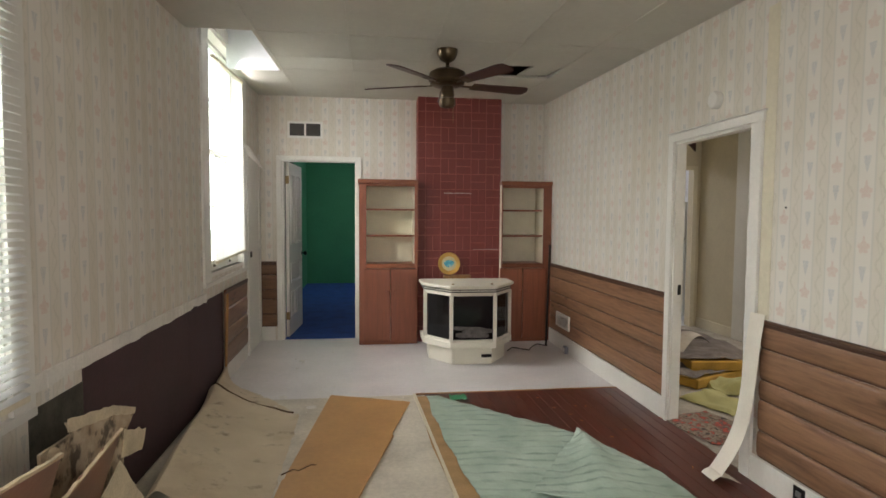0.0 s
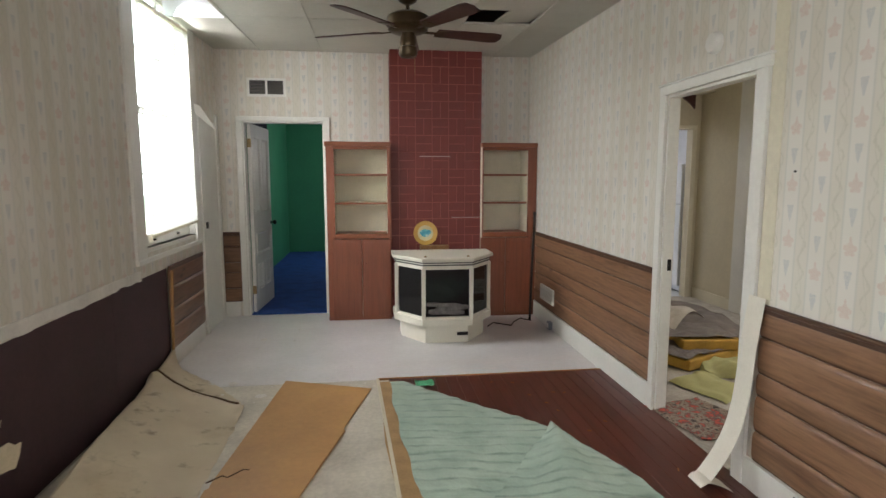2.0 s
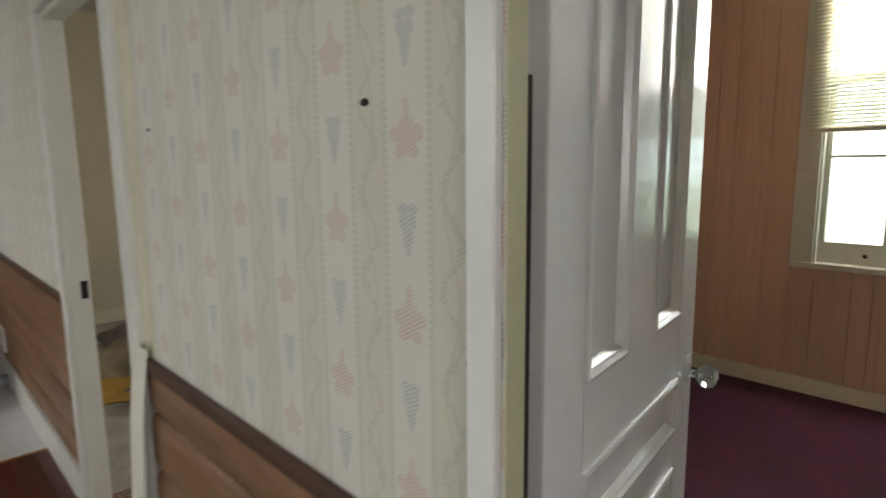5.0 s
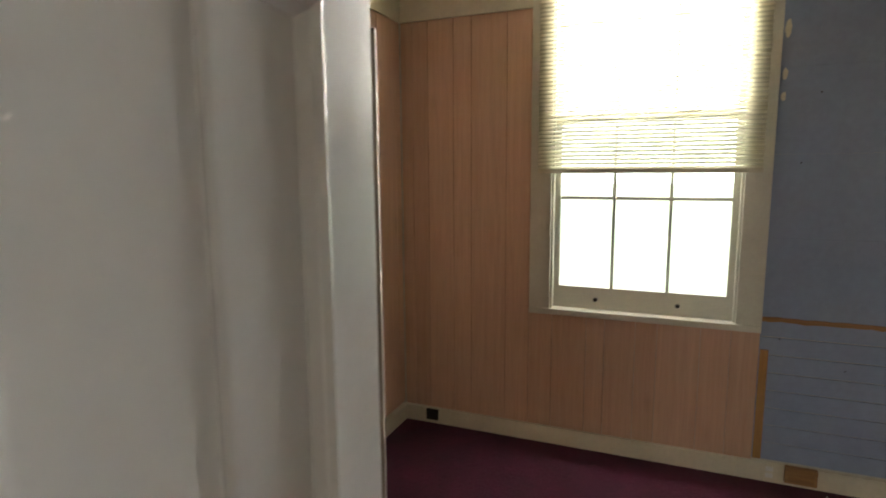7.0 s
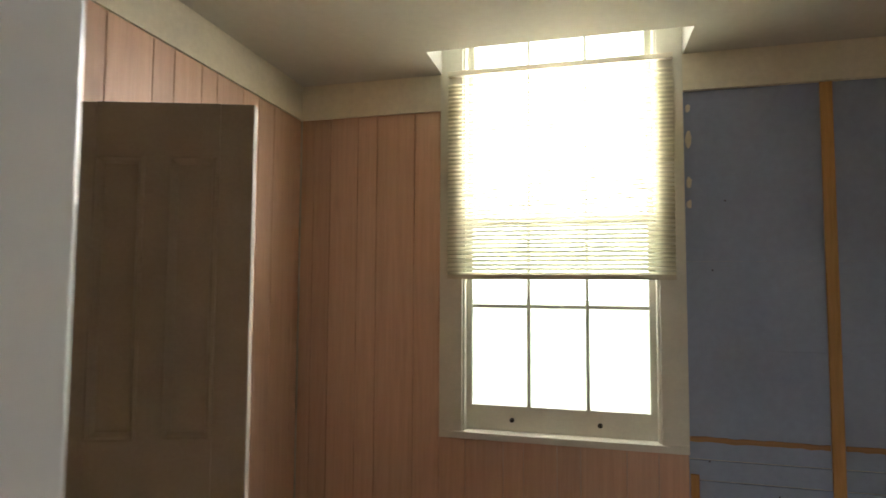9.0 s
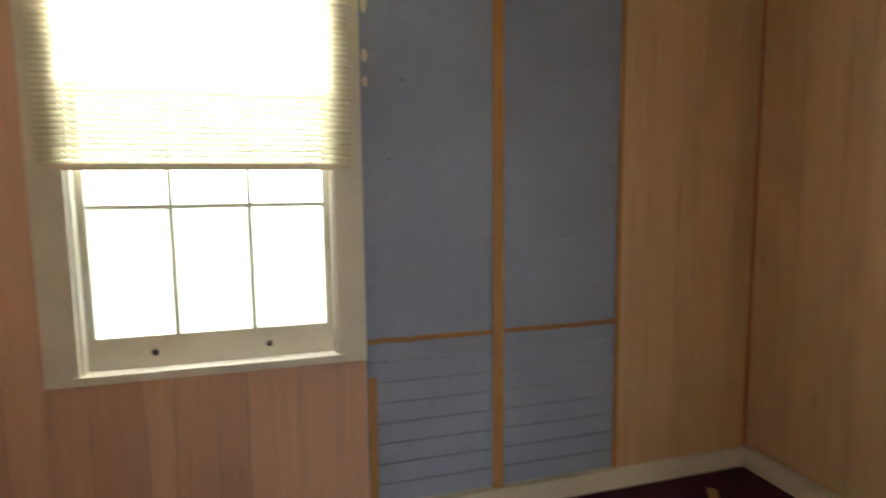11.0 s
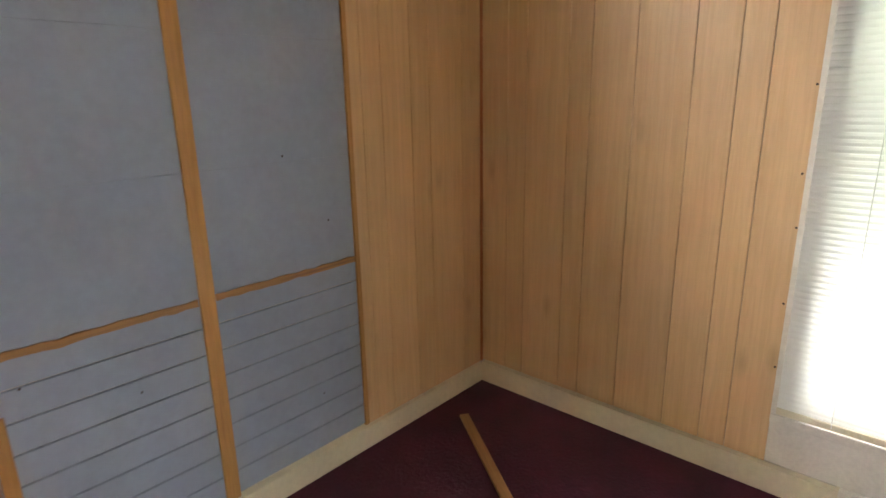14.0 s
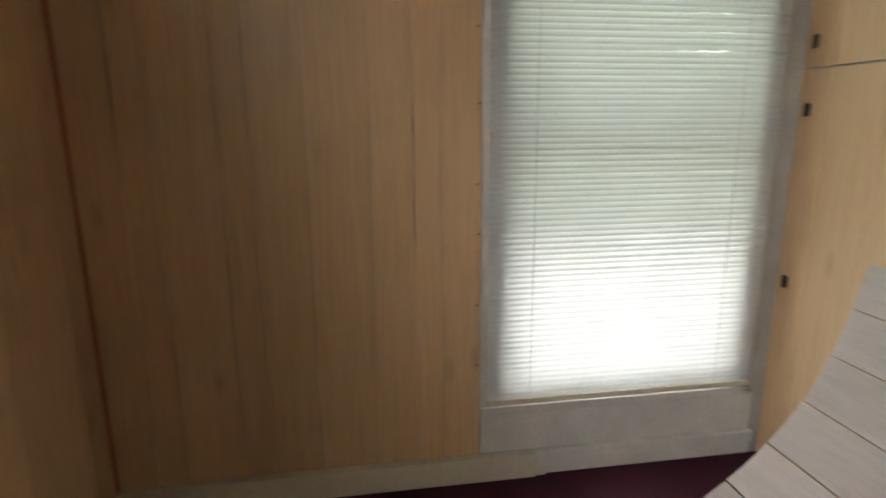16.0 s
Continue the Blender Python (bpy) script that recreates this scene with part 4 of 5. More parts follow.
for p, q in zip(front, front[1:]):
    d = (q - p).normalized()
    n = Vector((-d.y, d.x, 0))
    a, b = p + d * 0.035 + n * 0.028, q - d * 0.035 + n * 0.028
    part("glass_pane", prism([(a.x, a.y), (b.x, b.y), (b.x + n.x * 0.005, b.y + n.y * 0.005), (a.x + n.x * 0.005, a.y + n.y * 0.005)], 0.255, 0.68), sg.m, stove, "dark smoked glass pane")
    for z0, z1 in ((0.235, 0.257), (0.678, 0.70)):
        a2, b2 = p + d * 0.03 + n * 0.012, q - d * 0.03 + n * 0.012
        part("frame_rail", prism([(a2.x, a2.y), (b2.x, b2.y), (b2.x + n.x * 0.02, b2.y + n.y * 0.02), (a2.x + n.x * 0.02, a2.y + n.y * 0.02)], z0, z1), cream_enamel, stove)
ash = plain("grey_fire_log", (0.13, 0.12, 0.115), 0.9, var=0.5, scale=20)
for i, (x, z, r, t) in enumerate(((0.80, 0.30, 0.025, 2), (0.86, 0.335, 0.022, -3), (0.77, 0.365, 0.02, 3))):
    part("fire_log", moved(lathe([(r * 0.7, -0.16), (r, -0.12), (r * 0.9, 0), (r * 1.05, 0.1), (r * 0.6, 0.16)], 10), Matrix.Translation((x, 4.748, z)) @ Matrix.Rotation(radians(90 + t), 4, "Y") @ Matrix.Scale(0.35, 4, (0, 1, 0))), ash, stove)
part("control_grille", soft_box(0.90, 1.0, 4.782, 4.795, 0.075, 0.105, 0.002, 1), dark_metal, stove, "small black grille")
for x in (0.62, 1.0):
    part("cap_screw", moved(lathe([(0.012, 0), (0.014, 0.006), (0.008, 0.012)], 10), Matrix.Translation((x, 4.80, 0.782))), brass, stove)

# plate on a little ledge of the chimney
solid("ledge", soft_box(0.66, 0.96, 5.72, CY - 0.009, 0.735, 0.775, 0.004), strip_wood_y, "short wooden ledge on the chimney", "ledge")
plate = thing("plate", "yellow-rimmed decorative plate with blue centre on a ledge", "plate", pose(0.72, 5.80, 0.90, 80, 0, 0))
gold = plain("ochre_glaze", (0.55, 0.33, 0.07), 0.3, var=0.15, scale=14)
part("rim", lathe([(0.02, 0.0), (0.07, 0.0), (0.085, 0.006), (0.125, 0.016), (0.127, 0.019), (0.122, 0.020), (0.085, 0.010), (0.0825, 0.008)], 40), gold, plate, smooth=True)
part("centre", lathe([(0.082, 0.0081), (0.082, 0.0095), (0.02, 0.0095)], 36), plain("cream_glaze", (0.66, 0.60, 0.36), 0.25), plate)
pg = Mat("blue_painted_scene", 0.25)
pg.colour(pg.ramp(pg.noise(18, 3), [(0.38, (0.05, 0.27, 0.42)), (0.55, (0.12, 0.42, 0.50)), (0.68, (0.6, 0.7, 0.66))]))
bmd = lathe([(0.058, 0.0096), (0.058, 0.0104), (0.01, 0.0104)], 30)
for v in bmd.verts:
    v.co.x *= 1 + 0.12 * math.sin(3 * math.atan2(v.co.y, v.co.x))
    v.co.y *= 0.72
part("painted_scene", bmd, pg.m, plate, "blue painted seascape")

pk = thing("iron_pipe", "dark iron pipe leaning in the corner", "pipe")
part("shaft", tube([(1.775, 5.50, 0.008), (1.82, 5.60, 0.55), (1.868, 5.70, 1.09)], 0.012, 10), dark_metal, pk)
part("cap", tube([(1.868, 5.70, 1.085), (1.870, 5.704, 1.12)], 0.016, 10), dark_metal, pk)
solid("power_cable", tube([(1.29 + 0.045 * i + 0.02 * math.sin(i * 1.7), 5.30 + 0.10 * math.sin(i * 0.9) + 0.02 * i, 0.012) for i in range(12)], 0.006, 6), dark_metal, "black cable lying loose on the vinyl floor", "cable", smooth=True)

# ceiling fan
fan_metal = plain("antique_brass_fan", (0.10, 0.075, 0.045), 0.35, 0.9, 0.25, 12)
blade_m = grain("dark_rosewood_blade", (0.085, 0.03, 0.022), (0.035, 0.013, 0.010), 0, 0.4, 16, 6)
fan = thing("ceiling_fan", "bronze ceiling fan with five dark wooden blades", "ceiling fan", pose(0.41, 3.79, -0.006))
part("canopy", lathe([(0.02, 2.60), (0.055, 2.62), (0.074, 2.66), (0.078, 2.695), (0.078, CEIL - 0.002)], 28), fan_metal, fan, smooth=True)
part("downrod", cyl(0.013, 0.013, 2.54, 2.62, 14), fan_metal, fan, smooth=True)
part("motor_housing", lathe([(0.04, 2.552), (0.10, 2.545), (0.135, 2.525), (0.142, 2.50), (0.142, 2.465), (0.128, 2.452), (0.132, 2.44), (0.105, 2.425), (0.05, 2.42)], 36), fan_metal, fan, smooth=True)
part("switch_cup", lathe([(0.045, 2.42), (0.05, 2.39), (0.055, 2.36), (0.05, 2.335), (0.06, 2.33), (0.063, 2.29), (0.05, 2.27), (0.015, 2.262)], 24), fan_metal, fan, smooth=True)
part("pull_chain", tube([(0.04, -0.03, 2.34), (0.042, -0.032, 2.15)], 0.0018, 5), brass, fan)
for i in range(5):
    a = radians(84 + 72 * i)
    m = Matrix.Rotation(a, 4, "Z") @ Matrix.Translation((0, 0, 2.435)) @ Matrix.Rotation(radians(-12), 4, "X")
    arm = part("blade_iron", moved(joined(soft_box(0.09, 0.21, -0.012, 0.012, -0.004, 0.004, 0.002, 1), soft_box(0.19, 0.26, -0.045, 0.045, -0.004, 0.0, 0.002, 1)), m), fan_metal, fan)
    out = [(0.20, -0.050), (0.60, -0.066), (0.655, -0.055), (0.672, 0.0), (0.655, 0.055), (0.60, 0.066), (0.20, 0.050)]
    part("blade", moved(beveled(prism(out, 0.0005, 0.0075), 0.002), m), blade_m, fan)

# wall fixtures
v = thing("return_vent", "cream wall vent with two dark grilles above the door", "vent")
part("frame", boxes((-1.085, -0.695, YN - 0.010, YN, 2.305, 2.33), (-1.085, -0.695, YN - 0.010, YN, 2.468, 2.492), (-1.085, -1.06, YN - 0.010, YN, 2.33, 2.468), (-0.72, -0.695, YN - 0.010, YN, 2.33, 2.468), (-0.90, -0.88, YN - 0.010, YN, 2.33, 2.468)), white_paint, v)
part("backing", boxes((-1.06, -0.90, YN - 0.002, YN - 0.0005, 2.33, 2.468), (-0.88, -0.72, YN - 0.002, YN - 0.0005, 2.33, 2.468)), dark_metal, v)
for i in range(9):
    z = 2.338 + i * 0.0148
    for a, b in ((-1.06, -0.90), (-0.88, -0.72)):
        part("slat", moved(box(a, b, -0.004, 0.0, -0.001, 0.001), Matrix.Translation((0, YN - 0.003, z)) @ Matrix.Rotation(radians(30), 4, "X")), plain("vent_slat", (0.16, 0.14, 0.11), 0.6) if i == 0 and a < -1 else bpy.data.materials["vent_slat"], v)
sd = thing("smoke_detector", "round off-white smoke detector above a doorway", "smoke detector", Matrix.Translation((XE, 2.685, 2.145)) @ Matrix.Rotation(radians(-90), 4, "Y"))
part("base", lathe([(0.055, 0.0), (0.055, 0.010), (0.045, 0.012)], 32), white_paint, sd, smooth=True)
part("cover", lathe([(0.052, 0.011), (0.053, 0.024), (0.045, 0.036), (0.018, 0.040)], 32), white_paint, sd, smooth=True)
rg = thing("floor_register", "white louvred heating register on the wainscot", "register")
part("frame", boxes((XE - 0.032, XE - 0.0145, 5.06, 5.46, 0.25, 0.275), (XE - 0.032, XE - 0.0145, 5.06, 5.46, 0.375, 0.40), (XE - 0.032, XE - 0.0145, 5.06, 5.085, 0.275, 0.375), (XE - 0.032, XE - 0.0145, 5.435, 5.46, 0.275, 0.375)), white_paint, rg)
for i in range(6):
    part("louvre", box(XE - 0.026, XE - 0.016, 5.085, 5.435, 0.283 + i * 0.0155, 0.291 + i * 0.0155), white_paint, rg)


def outlet(y, z, plane, label):
    ob = thing("wall_outlet", label, "outlet", group="wall outlets")
    part("plate", soft_box(plane - 0.006, plane, y - 0.037, y + 0.037, z - 0.055, z + 0.055, 0.002, 1), dark_metal, ob)
    for dz in (-0.02, 0.02):
        part("socket_face", soft_box(plane - 0.009, plane - 0.006, y - 0.017, y + 0.017, z + dz - 0.014, z + dz + 0.014, 0.003, 2), plain("grey_socket", (0.2, 0.2, 0.2), 0.4) if "grey_socket" not in bpy.data.materials else bpy.data.materials["grey_socket"], ob)


outlet(1.895, 0.085, XE - 0.018, "black wall outlet on the white baseboard")
ob_ = thing("cable_box", "small grey junction box by the baseboard", "junction box")
part("body", soft_box(XE - 0.055, XE - 0.018, 5.08, 5.15, 0.01, 0.085, 0.004), plain("grey_plastic", (0.25, 0.27, 0.30), 0.45), ob_)
part("face", soft_box(XE - 0.058, XE - 0.055, 5.095, 5.135, 0.025, 0.07, 0.001, 1), white_paint, ob_)
for y, z in ((2.085, 1.492), (1.237, 1.484)):
    solid("nail_hole", moved(lathe([(0.004, 0), (0.010, 0.001), (0.012, 0.002), (0.004, 0.004)], 9), Matrix.Translation((XE, y, z)) @ Matrix.Rotation(radians(-90), 4, "Y") @ Matrix.Scale(0.55, 4, (1, 0, 0)) @ Matrix.Scale(0.8, 4)), dark_metal, "torn nail hole in the wallpaper", "nail hole", group="nail holes")

# bare strip beside the doorway and peeled paper
structure("bare_strip", box(XE - 0.003, XE, 2.178, 2.260, 0.88, CEIL - 0.16), cream_paint, "bare cream strip where the wallpaper peeled", "trim")


def curl(u, v):
    w = 0.112
    y = 2.178 + w * v
    if u < 0.8:
        k = u / 0.8
        return (XE - 0.02 - 0.20 * k ** 2.6 - 0.02 * math.sin(k * 6), y + 0.06 * k ** 2, 0.93 - 0.91 * k)
    k = (u - 0.8) / 0.2
    return (XE - 0.24 + 0.13 * k - 0.03 * math.sin(k * 3.1), y + 0.06 - 0.05 * k, 0.02 + 0.035 * math.sin(k * 3.1) - 0.0 * k)


solid("peeled_wallpaper", sheet(40, 3, curl, 0.0012), plain("wallpaper_back", (0.74, 0.70, 0.61), 0.7, var=0.06), "peeled wallpaper strip curling onto the floor", "wallpaper strip", smooth=True)

# floor: brown boards, trims, loose boards and insulation
fb = structure("floor_boards", box(0.26, XE, YS, 3.925, 0.0, 0.002), dark_board, "red-brown stained wooden floor", "floor")
tr2 = thing("edge_strip", "thin pale wooden strip along the vinyl edge", "floor strip", kind="structure")
part("strip", soft_box(0.18, XE - 0.018, 3.918, 3.935, 0.002, 0.018, 0.003, 1), strip_wood_y, tr2)
part("strip", prism([(0.168, 3.915), (0.262, 2.0), (0.280, 2.0), (0.190, 3.915)], 0.004, 0.0205), cream_paint, tr2)
tan_board = plain("tan_hardboard", (0.52, 0.295, 0.115), 0.45, var=0.12, scale=2.5)
ha = thing("hardboard_sheet", "tan hardboard sheet cracked across, lying on the floor", "board")
part("sheet", prism([(-0.48, 3.985), (-0.635, 2.60), (-0.64, 2.35), (-0.66, 1.5), (-0.42, 1.5), (-0.195, 2.45), (-0.02, 3.09), (-0.03, 3.13), (0.135, 3.75)][::1], 0.006, 0.011), tan_board, ha)
part("sheet", moved(prism([(-0.645, 2.52), (-0.70, 1.45), (-0.46, 1.45), (-0.21, 2.38), (-0.03, 3.06), (-0.30, 2.80), (-0.42, 2.74)], 0.0115, 0.0155), Matrix.Rotation(radians(0.12), 4, "X")), tan_board, ha)
crack_m = plain("dark_crack", (0.10, 0.055, 0.025), 0.9)
zig = [(-0.66, 2.60), (-0.60, 2.66), (-0.57, 2.64), (-0.51, 2.71), (-0.47, 2.70), (-0.40, 2.76)]
part("crack", tube([(x, y, 0.0125) for x, y in zig], 0.0042, 5), crack_m, ha, "dark splintered crack")
underlay = prism([(0.195, 3.85), (0.205, 2.9), (0.275, 2.03), (0.30, 1.6), (0.62, 1.6), (0.43, 2.3), (0.34, 3.2), (0.33, 3.85)], 0.0137, 0.019)
solid("fibreboard_strip", underlay, plain("fibreboard", (0.40, 0.25, 0.11), 0.8, var=0.25, scale=7), "torn tan fibreboard edge under green insulation", "fibreboard")
ig = Mat("pale_green_foam_backing", 0.85)
ix, iy, iz = ig.xyz()
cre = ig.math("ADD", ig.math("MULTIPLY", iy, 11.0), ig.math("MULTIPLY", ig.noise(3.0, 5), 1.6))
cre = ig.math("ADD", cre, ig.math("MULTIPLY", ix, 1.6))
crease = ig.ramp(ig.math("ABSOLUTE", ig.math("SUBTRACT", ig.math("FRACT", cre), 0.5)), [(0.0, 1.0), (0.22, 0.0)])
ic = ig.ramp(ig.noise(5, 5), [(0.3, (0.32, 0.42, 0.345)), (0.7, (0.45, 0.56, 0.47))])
# shade of the creases is put into the colour as darker green lines
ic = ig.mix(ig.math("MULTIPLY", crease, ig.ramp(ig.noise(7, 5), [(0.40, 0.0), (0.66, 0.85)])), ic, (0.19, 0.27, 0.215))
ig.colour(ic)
ig.bump(ig.math("SUBTRACT", ig.noise(14, 5), ig.math("MULTIPLY", crease, 0.35)), 0.6, 0.02)
insul = thing("foam_underlay", "pale green foam carpet underlay, creased and folded over", "carpet underlay")


def flat_green(u, v):
    # narrow at the vinyl edge, widening as a torn triangle
    y = 3.80 - 2.3 * u
    left = 0.265 + 0.03 * u + 0.17 * u * u + 0.008 * math.sin(u * 30)
    right = 0.36 + 2.2 * u if u < 0.38 else 1.196 + 0.30 * (u - 0.38)
    x = left + (right - left) * v + 0.012 * noise.noise(Vector((v * 9, u * 40, 2))) * v
    p = Vector((x * 3.1, y * 3.1, 0))
    return (x, y, 0.030 + 0.010 * noise.noise(p) + 0.006 * noise.noise(p * 3.3) + 0.004 * math.sin(y * 55 + 4 * noise.noise(p)))


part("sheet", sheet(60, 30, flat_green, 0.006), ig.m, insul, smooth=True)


def fold_green(u, v):
    # left edge from the peak down to the loose corner, right edge along the floor
    a = Vector((1.15, 2.93, 0)) * (1 - u) + Vector((0.62, 2.16, 0)) * u
    b = Vector((1.17, 2.91, 0)) * (1 - u) + Vector((1.46, 1.80, 0)) * u
    p = a * (1 - v) + b * v
    p.x += 0.06 * math.sin(math.pi * u) * v
    q = p * 4.0
    lift = 0.050 + 0.030 * math.sin(math.pi * min(1, v * 1.1)) + 0.035 * math.exp(-((v - 0.4) / 0.16) ** 2) * 4 * u * (1 - u)
    return (p.x + 0.012 * noise.noise(q * 2), p.y + 0.012 * noise.noise(q * 3), lift + 0.016 * noise.noise(q) + 0.003 * math.sin((p.x + p.y) * 50))


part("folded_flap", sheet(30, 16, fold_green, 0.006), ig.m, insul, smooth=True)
solid("green_scrap", moved(sheet(8, 6, lambda u, v: (0.13 * u, 0.09 * v, 0.03 * noise.noise(Vector((u * 3, v * 3, 1))) + 0.03), 0.003), Matrix.Translation((0.44, 3.70, 0.008))), plain("bright_green_film", (0.09, 0.38, 0.20), 0.4), "crumpled bright green plastic scrap", "plastic scrap")

# curled linoleum along the west wall
lg = Mat("cracked_beige_linoleum", 0.6)
lc = lg.ramp(lg.noise(2.2, 6), [(0.3, (0.54, 0.45, 0.30)), (0.7, (0.68, 0.59, 0.43))])
wv = lg.t.nodes.new("ShaderNodeTexVoronoi")
wv.feature = "DISTANCE_TO_EDGE"
wv.inputs["Scale"].default_value = 1.7
wob = lg.scaled((1, 1, 1), lg.vec(lg.noise(5, 3), lg.noise(6, 3), 0.0))
lg.put(wv.inputs["Vector"], wob)
lc = lg.mix(lg.math("MULTIPLY", lg.ramp(wv.outputs["Distance"], [(0.0, 1.0), (0.012, 0.0)]), lg.ramp(lg.noise(1.4, 3), [(0.60, 0.0), (0.72, 0.5)])), lc, (0.06, 0.045, 0.03))
lc = lg.mix(lg.ramp(lg.noise(2.8, 7), [(0.55, 0.0), (0.72, 0.40)]), lc, (0.27, 0.19, 0.10))
lg.colour(lg.mix(lg.ramp(lg.noise(7, 6), [(0.585, 0.0), (0.70, 0.6)]), lc, (0.12, 0.08, 0.045)))
lg.bump(lg.noise(8, 4), 0.3, 0.01)


def lino(u, v):
    # the wall side rolls up into a crest that leaves the wall towards the near end
    y = 2.20 + 2.17 * u + 0.03 * noise.noise(Vector((v * 6, u, 4))) * (1 - u)
    taper = 1 - max(0, (u - 0.60) / 0.40) ** 1.2
    crest = -1.17 - 0.19 * u
    right = crest + 0.03 + (-0.70 - crest) * taper + 0.02 * noise.noise(Vector((u * 25, 0, 0)))
    top = 0.15 + 0.015 * math.sin(u * 7)
    if v < 0.25:
        k = v / 0.25
        x, z = crest - 0.10 * (1 - k), 0.01 + (top - 0.01) * math.sin(k * math.pi / 2)
    else:
        k = (v - 0.25) / 0.75
        x, z = crest + (right - crest) * k, 0.006 + (top - 0.006) * (1 - k) ** 1.7
    ridge = math.exp(-((y - 3.93 + 0.45 * v) / 0.07) ** 2) * 0.035
    z += ridge + 0.012 * noise.noise(Vector((x * 7, y * 5, 1)))
    return (max(x, XW + 0.01), y, max(z, 0.006))


solid("curled_linoleum", sheet(70, 22, lino, 0.003), lg.m, "cracked beige linoleum curling up against the wall", "linoleum sheet", smooth=True)
edge = []
for k in range(15):
    u = 0.80 - 0.0125 * k
    v = 0.22 + 0.054 * k
    q = lino(u, v)
    edge.append((q[0], q[1], q[2] + 0.006))
solid("torn_linoleum_edge", tube(edge, 0.008, 6), crack_m, "dark torn edge of curled linoleum", "linoleum edge", smooth=True)

# west wall: dark hardboard, old rail, loose sheets
solid("hardboard_panel", boxes((XW, XW + 0.006, 2.05, 3.46, 0.02, 0.775), (XW, XW + 0.006, 3.463, 4.39, 0.02, 0.79)), dark_board, "dark brown hardboard panel below torn wallpaper", "panel", "structure")
solid("mouldy_patch", box(XW, XW + 0.005, 1.66, 2.046, 0.02, 0.72), plain("mouldy_plaster", (0.07, 0.065, 0.05), 0.9, var=0.5, scale=12), "dark mouldy plaster patch under torn paper", "plaster", "structure")
rl = bmesh.new()
for i in range(60):
    a = 1.62 + i * (3.90 - 1.62) / 60
    bm_box(rl, XW, XW + 0.010 + 0.004 * random.random(), a, a + (3.90 - 1.62) / 60, 0.785 + 0.02 * (noise.noise(Vector((a * 6, 0, 0))) - 0.1), 0.845)
structure("chair_rail", rl, dirty_white, "ragged white remains of a chair rail", "trim")
solid("rail_splinter", moved(soft_box(0, 0.018, 0, 0.02, 0, 0.62, 0.002, 1), pose(XW + 0.018, 4.37, 0.155, 0, 2, 0)), strip_wood, "splintered pale batten on the wall edge", "batten")


def torn(w, h, seed, rag=0.05):
    """A leaning sheet in the x-z plane with a ragged upper edge."""
    bm = bmesh.new()
    n = 26
    lo = [bm.verts.new((w * i / n, 0, 0)) for i in range(n + 1)]
    hi = [bm.verts.new((w * i / n, 0, h + rag * noise.noise(Vector((i * 0.3, seed + 0.37, 0.5))) + 0.4 * rag * noise.noise(Vector((i * 0.83, seed + 0.2, 5.3))))) for i in range(n + 1)]
    for i in range(n):
        bm.faces.new((lo[i], lo[i + 1], hi[i + 1], hi[i]))
    bmesh.ops.solidify(bm, geom=bm.faces[:], thickness=0.006)
    return bm


def ragged(outline, seed, amp=0.012, step=0.035):
    """The outline with its edges cut up and pushed about like torn board."""
    out = []
    for i, p in enumerate(outline):
        q = outline[(i + 1) % len(outline)]
        a, b = Vector(p), Vector(q)
        n = max(1, int((b - a).length / step))
        nrm = Vector((b.y - a.y, a.x - b.x)).normalized()
        for k in range(n):
            c = a.lerp(b, k / n) + nrm * (amp * noise.noise(Vector((seed * 7.1 + i * 3.3 + k * 0.9, 0.4, 0.7))) if k else 0)
            out.append((c.x, c.y))
    return out


UPRIGHT = Matrix(((0, 0, 1, 0), (1, 0, 0, 0), (0, 1, 0, 0), (0, 0, 0, 1)))


def leaning(top_a, top_b, fall, thick=0.006, rag=0.0, seed=1):
    """A sheet from its upper edge down along fall, its upper edge splintered."""
    a, b, f = Vector(top_a), Vector(top_b), Vector(fall)

    def fn(u, v):
        p = a.lerp(b, u) + f * v
        return p + f.normalized() * rag * noise.noise(Vector((u * 18, seed, 0.3))) * (1 - v)
    return sheet(28, 6, fn, thick)


brown_sheet = plain("brown_panel_face", (0.15, 0.062, 0.036), 0.38, var=0.2, scale=4)
snapped = plain("snapped_board_edge", (0.50, 0.40, 0.27), 0.9, var=0.3, scale=20)
ps = thing("panel_sheet", "torn brown panel sheet leaning out from the wall", "panel sheet", group="loose brown panel sheets")
part("face", leaning((-1.05, 0.98, 0.60), (-1.05, 1.56, 0.685), (-0.27, 0.22, -0.66), 0.006, 0.02, 2), brown_sheet, ps)
part("splintered_edge", leaning((-1.045, 1.08, 0.619), (-1.045, 1.56, 0.691), (-0.004, 0.003, -0.012), 0.009, 0.012, 2), snapped, ps, "pale splintered board edge")
ps = thing("panel_sheet", "snapped brown panel sheet with pale edge, leaning", "panel sheet", group="loose brown panel sheets")
part("face", leaning((-1.0, 0.45, 0.86), (-1.0, 1.075, 0.795), (-0.32, 0.25, -0.76), 0.006, 0.008, 5), brown_sheet, ps)
part("splintered_edge", leaning((-0.995, 0.45, 0.866), (-0.995, 1.075, 0.801), (-0.003, 0.002, -0.010), 0.008, 0.006, 5), snapped, ps, "pale snapped board edge")
torn_paper = Mat("mouldy_torn_backing", 0.9)
tp = torn_paper.ramp(torn_paper.noise(9, 6), [(0.35, (0.30, 0.22, 0.14)), (0.6, (0.46, 0.38, 0.27))])
tp = torn_paper.mix(torn_paper.ramp(torn_paper.noise(14, 6), [(0.52, 0.0), (0.62, 0.85)]), tp, (0.06, 0.045, 0.03))
torn_paper.colour(tp)
torn_paper.bump(torn_paper.noise(40, 5), 0.8, 0.01)
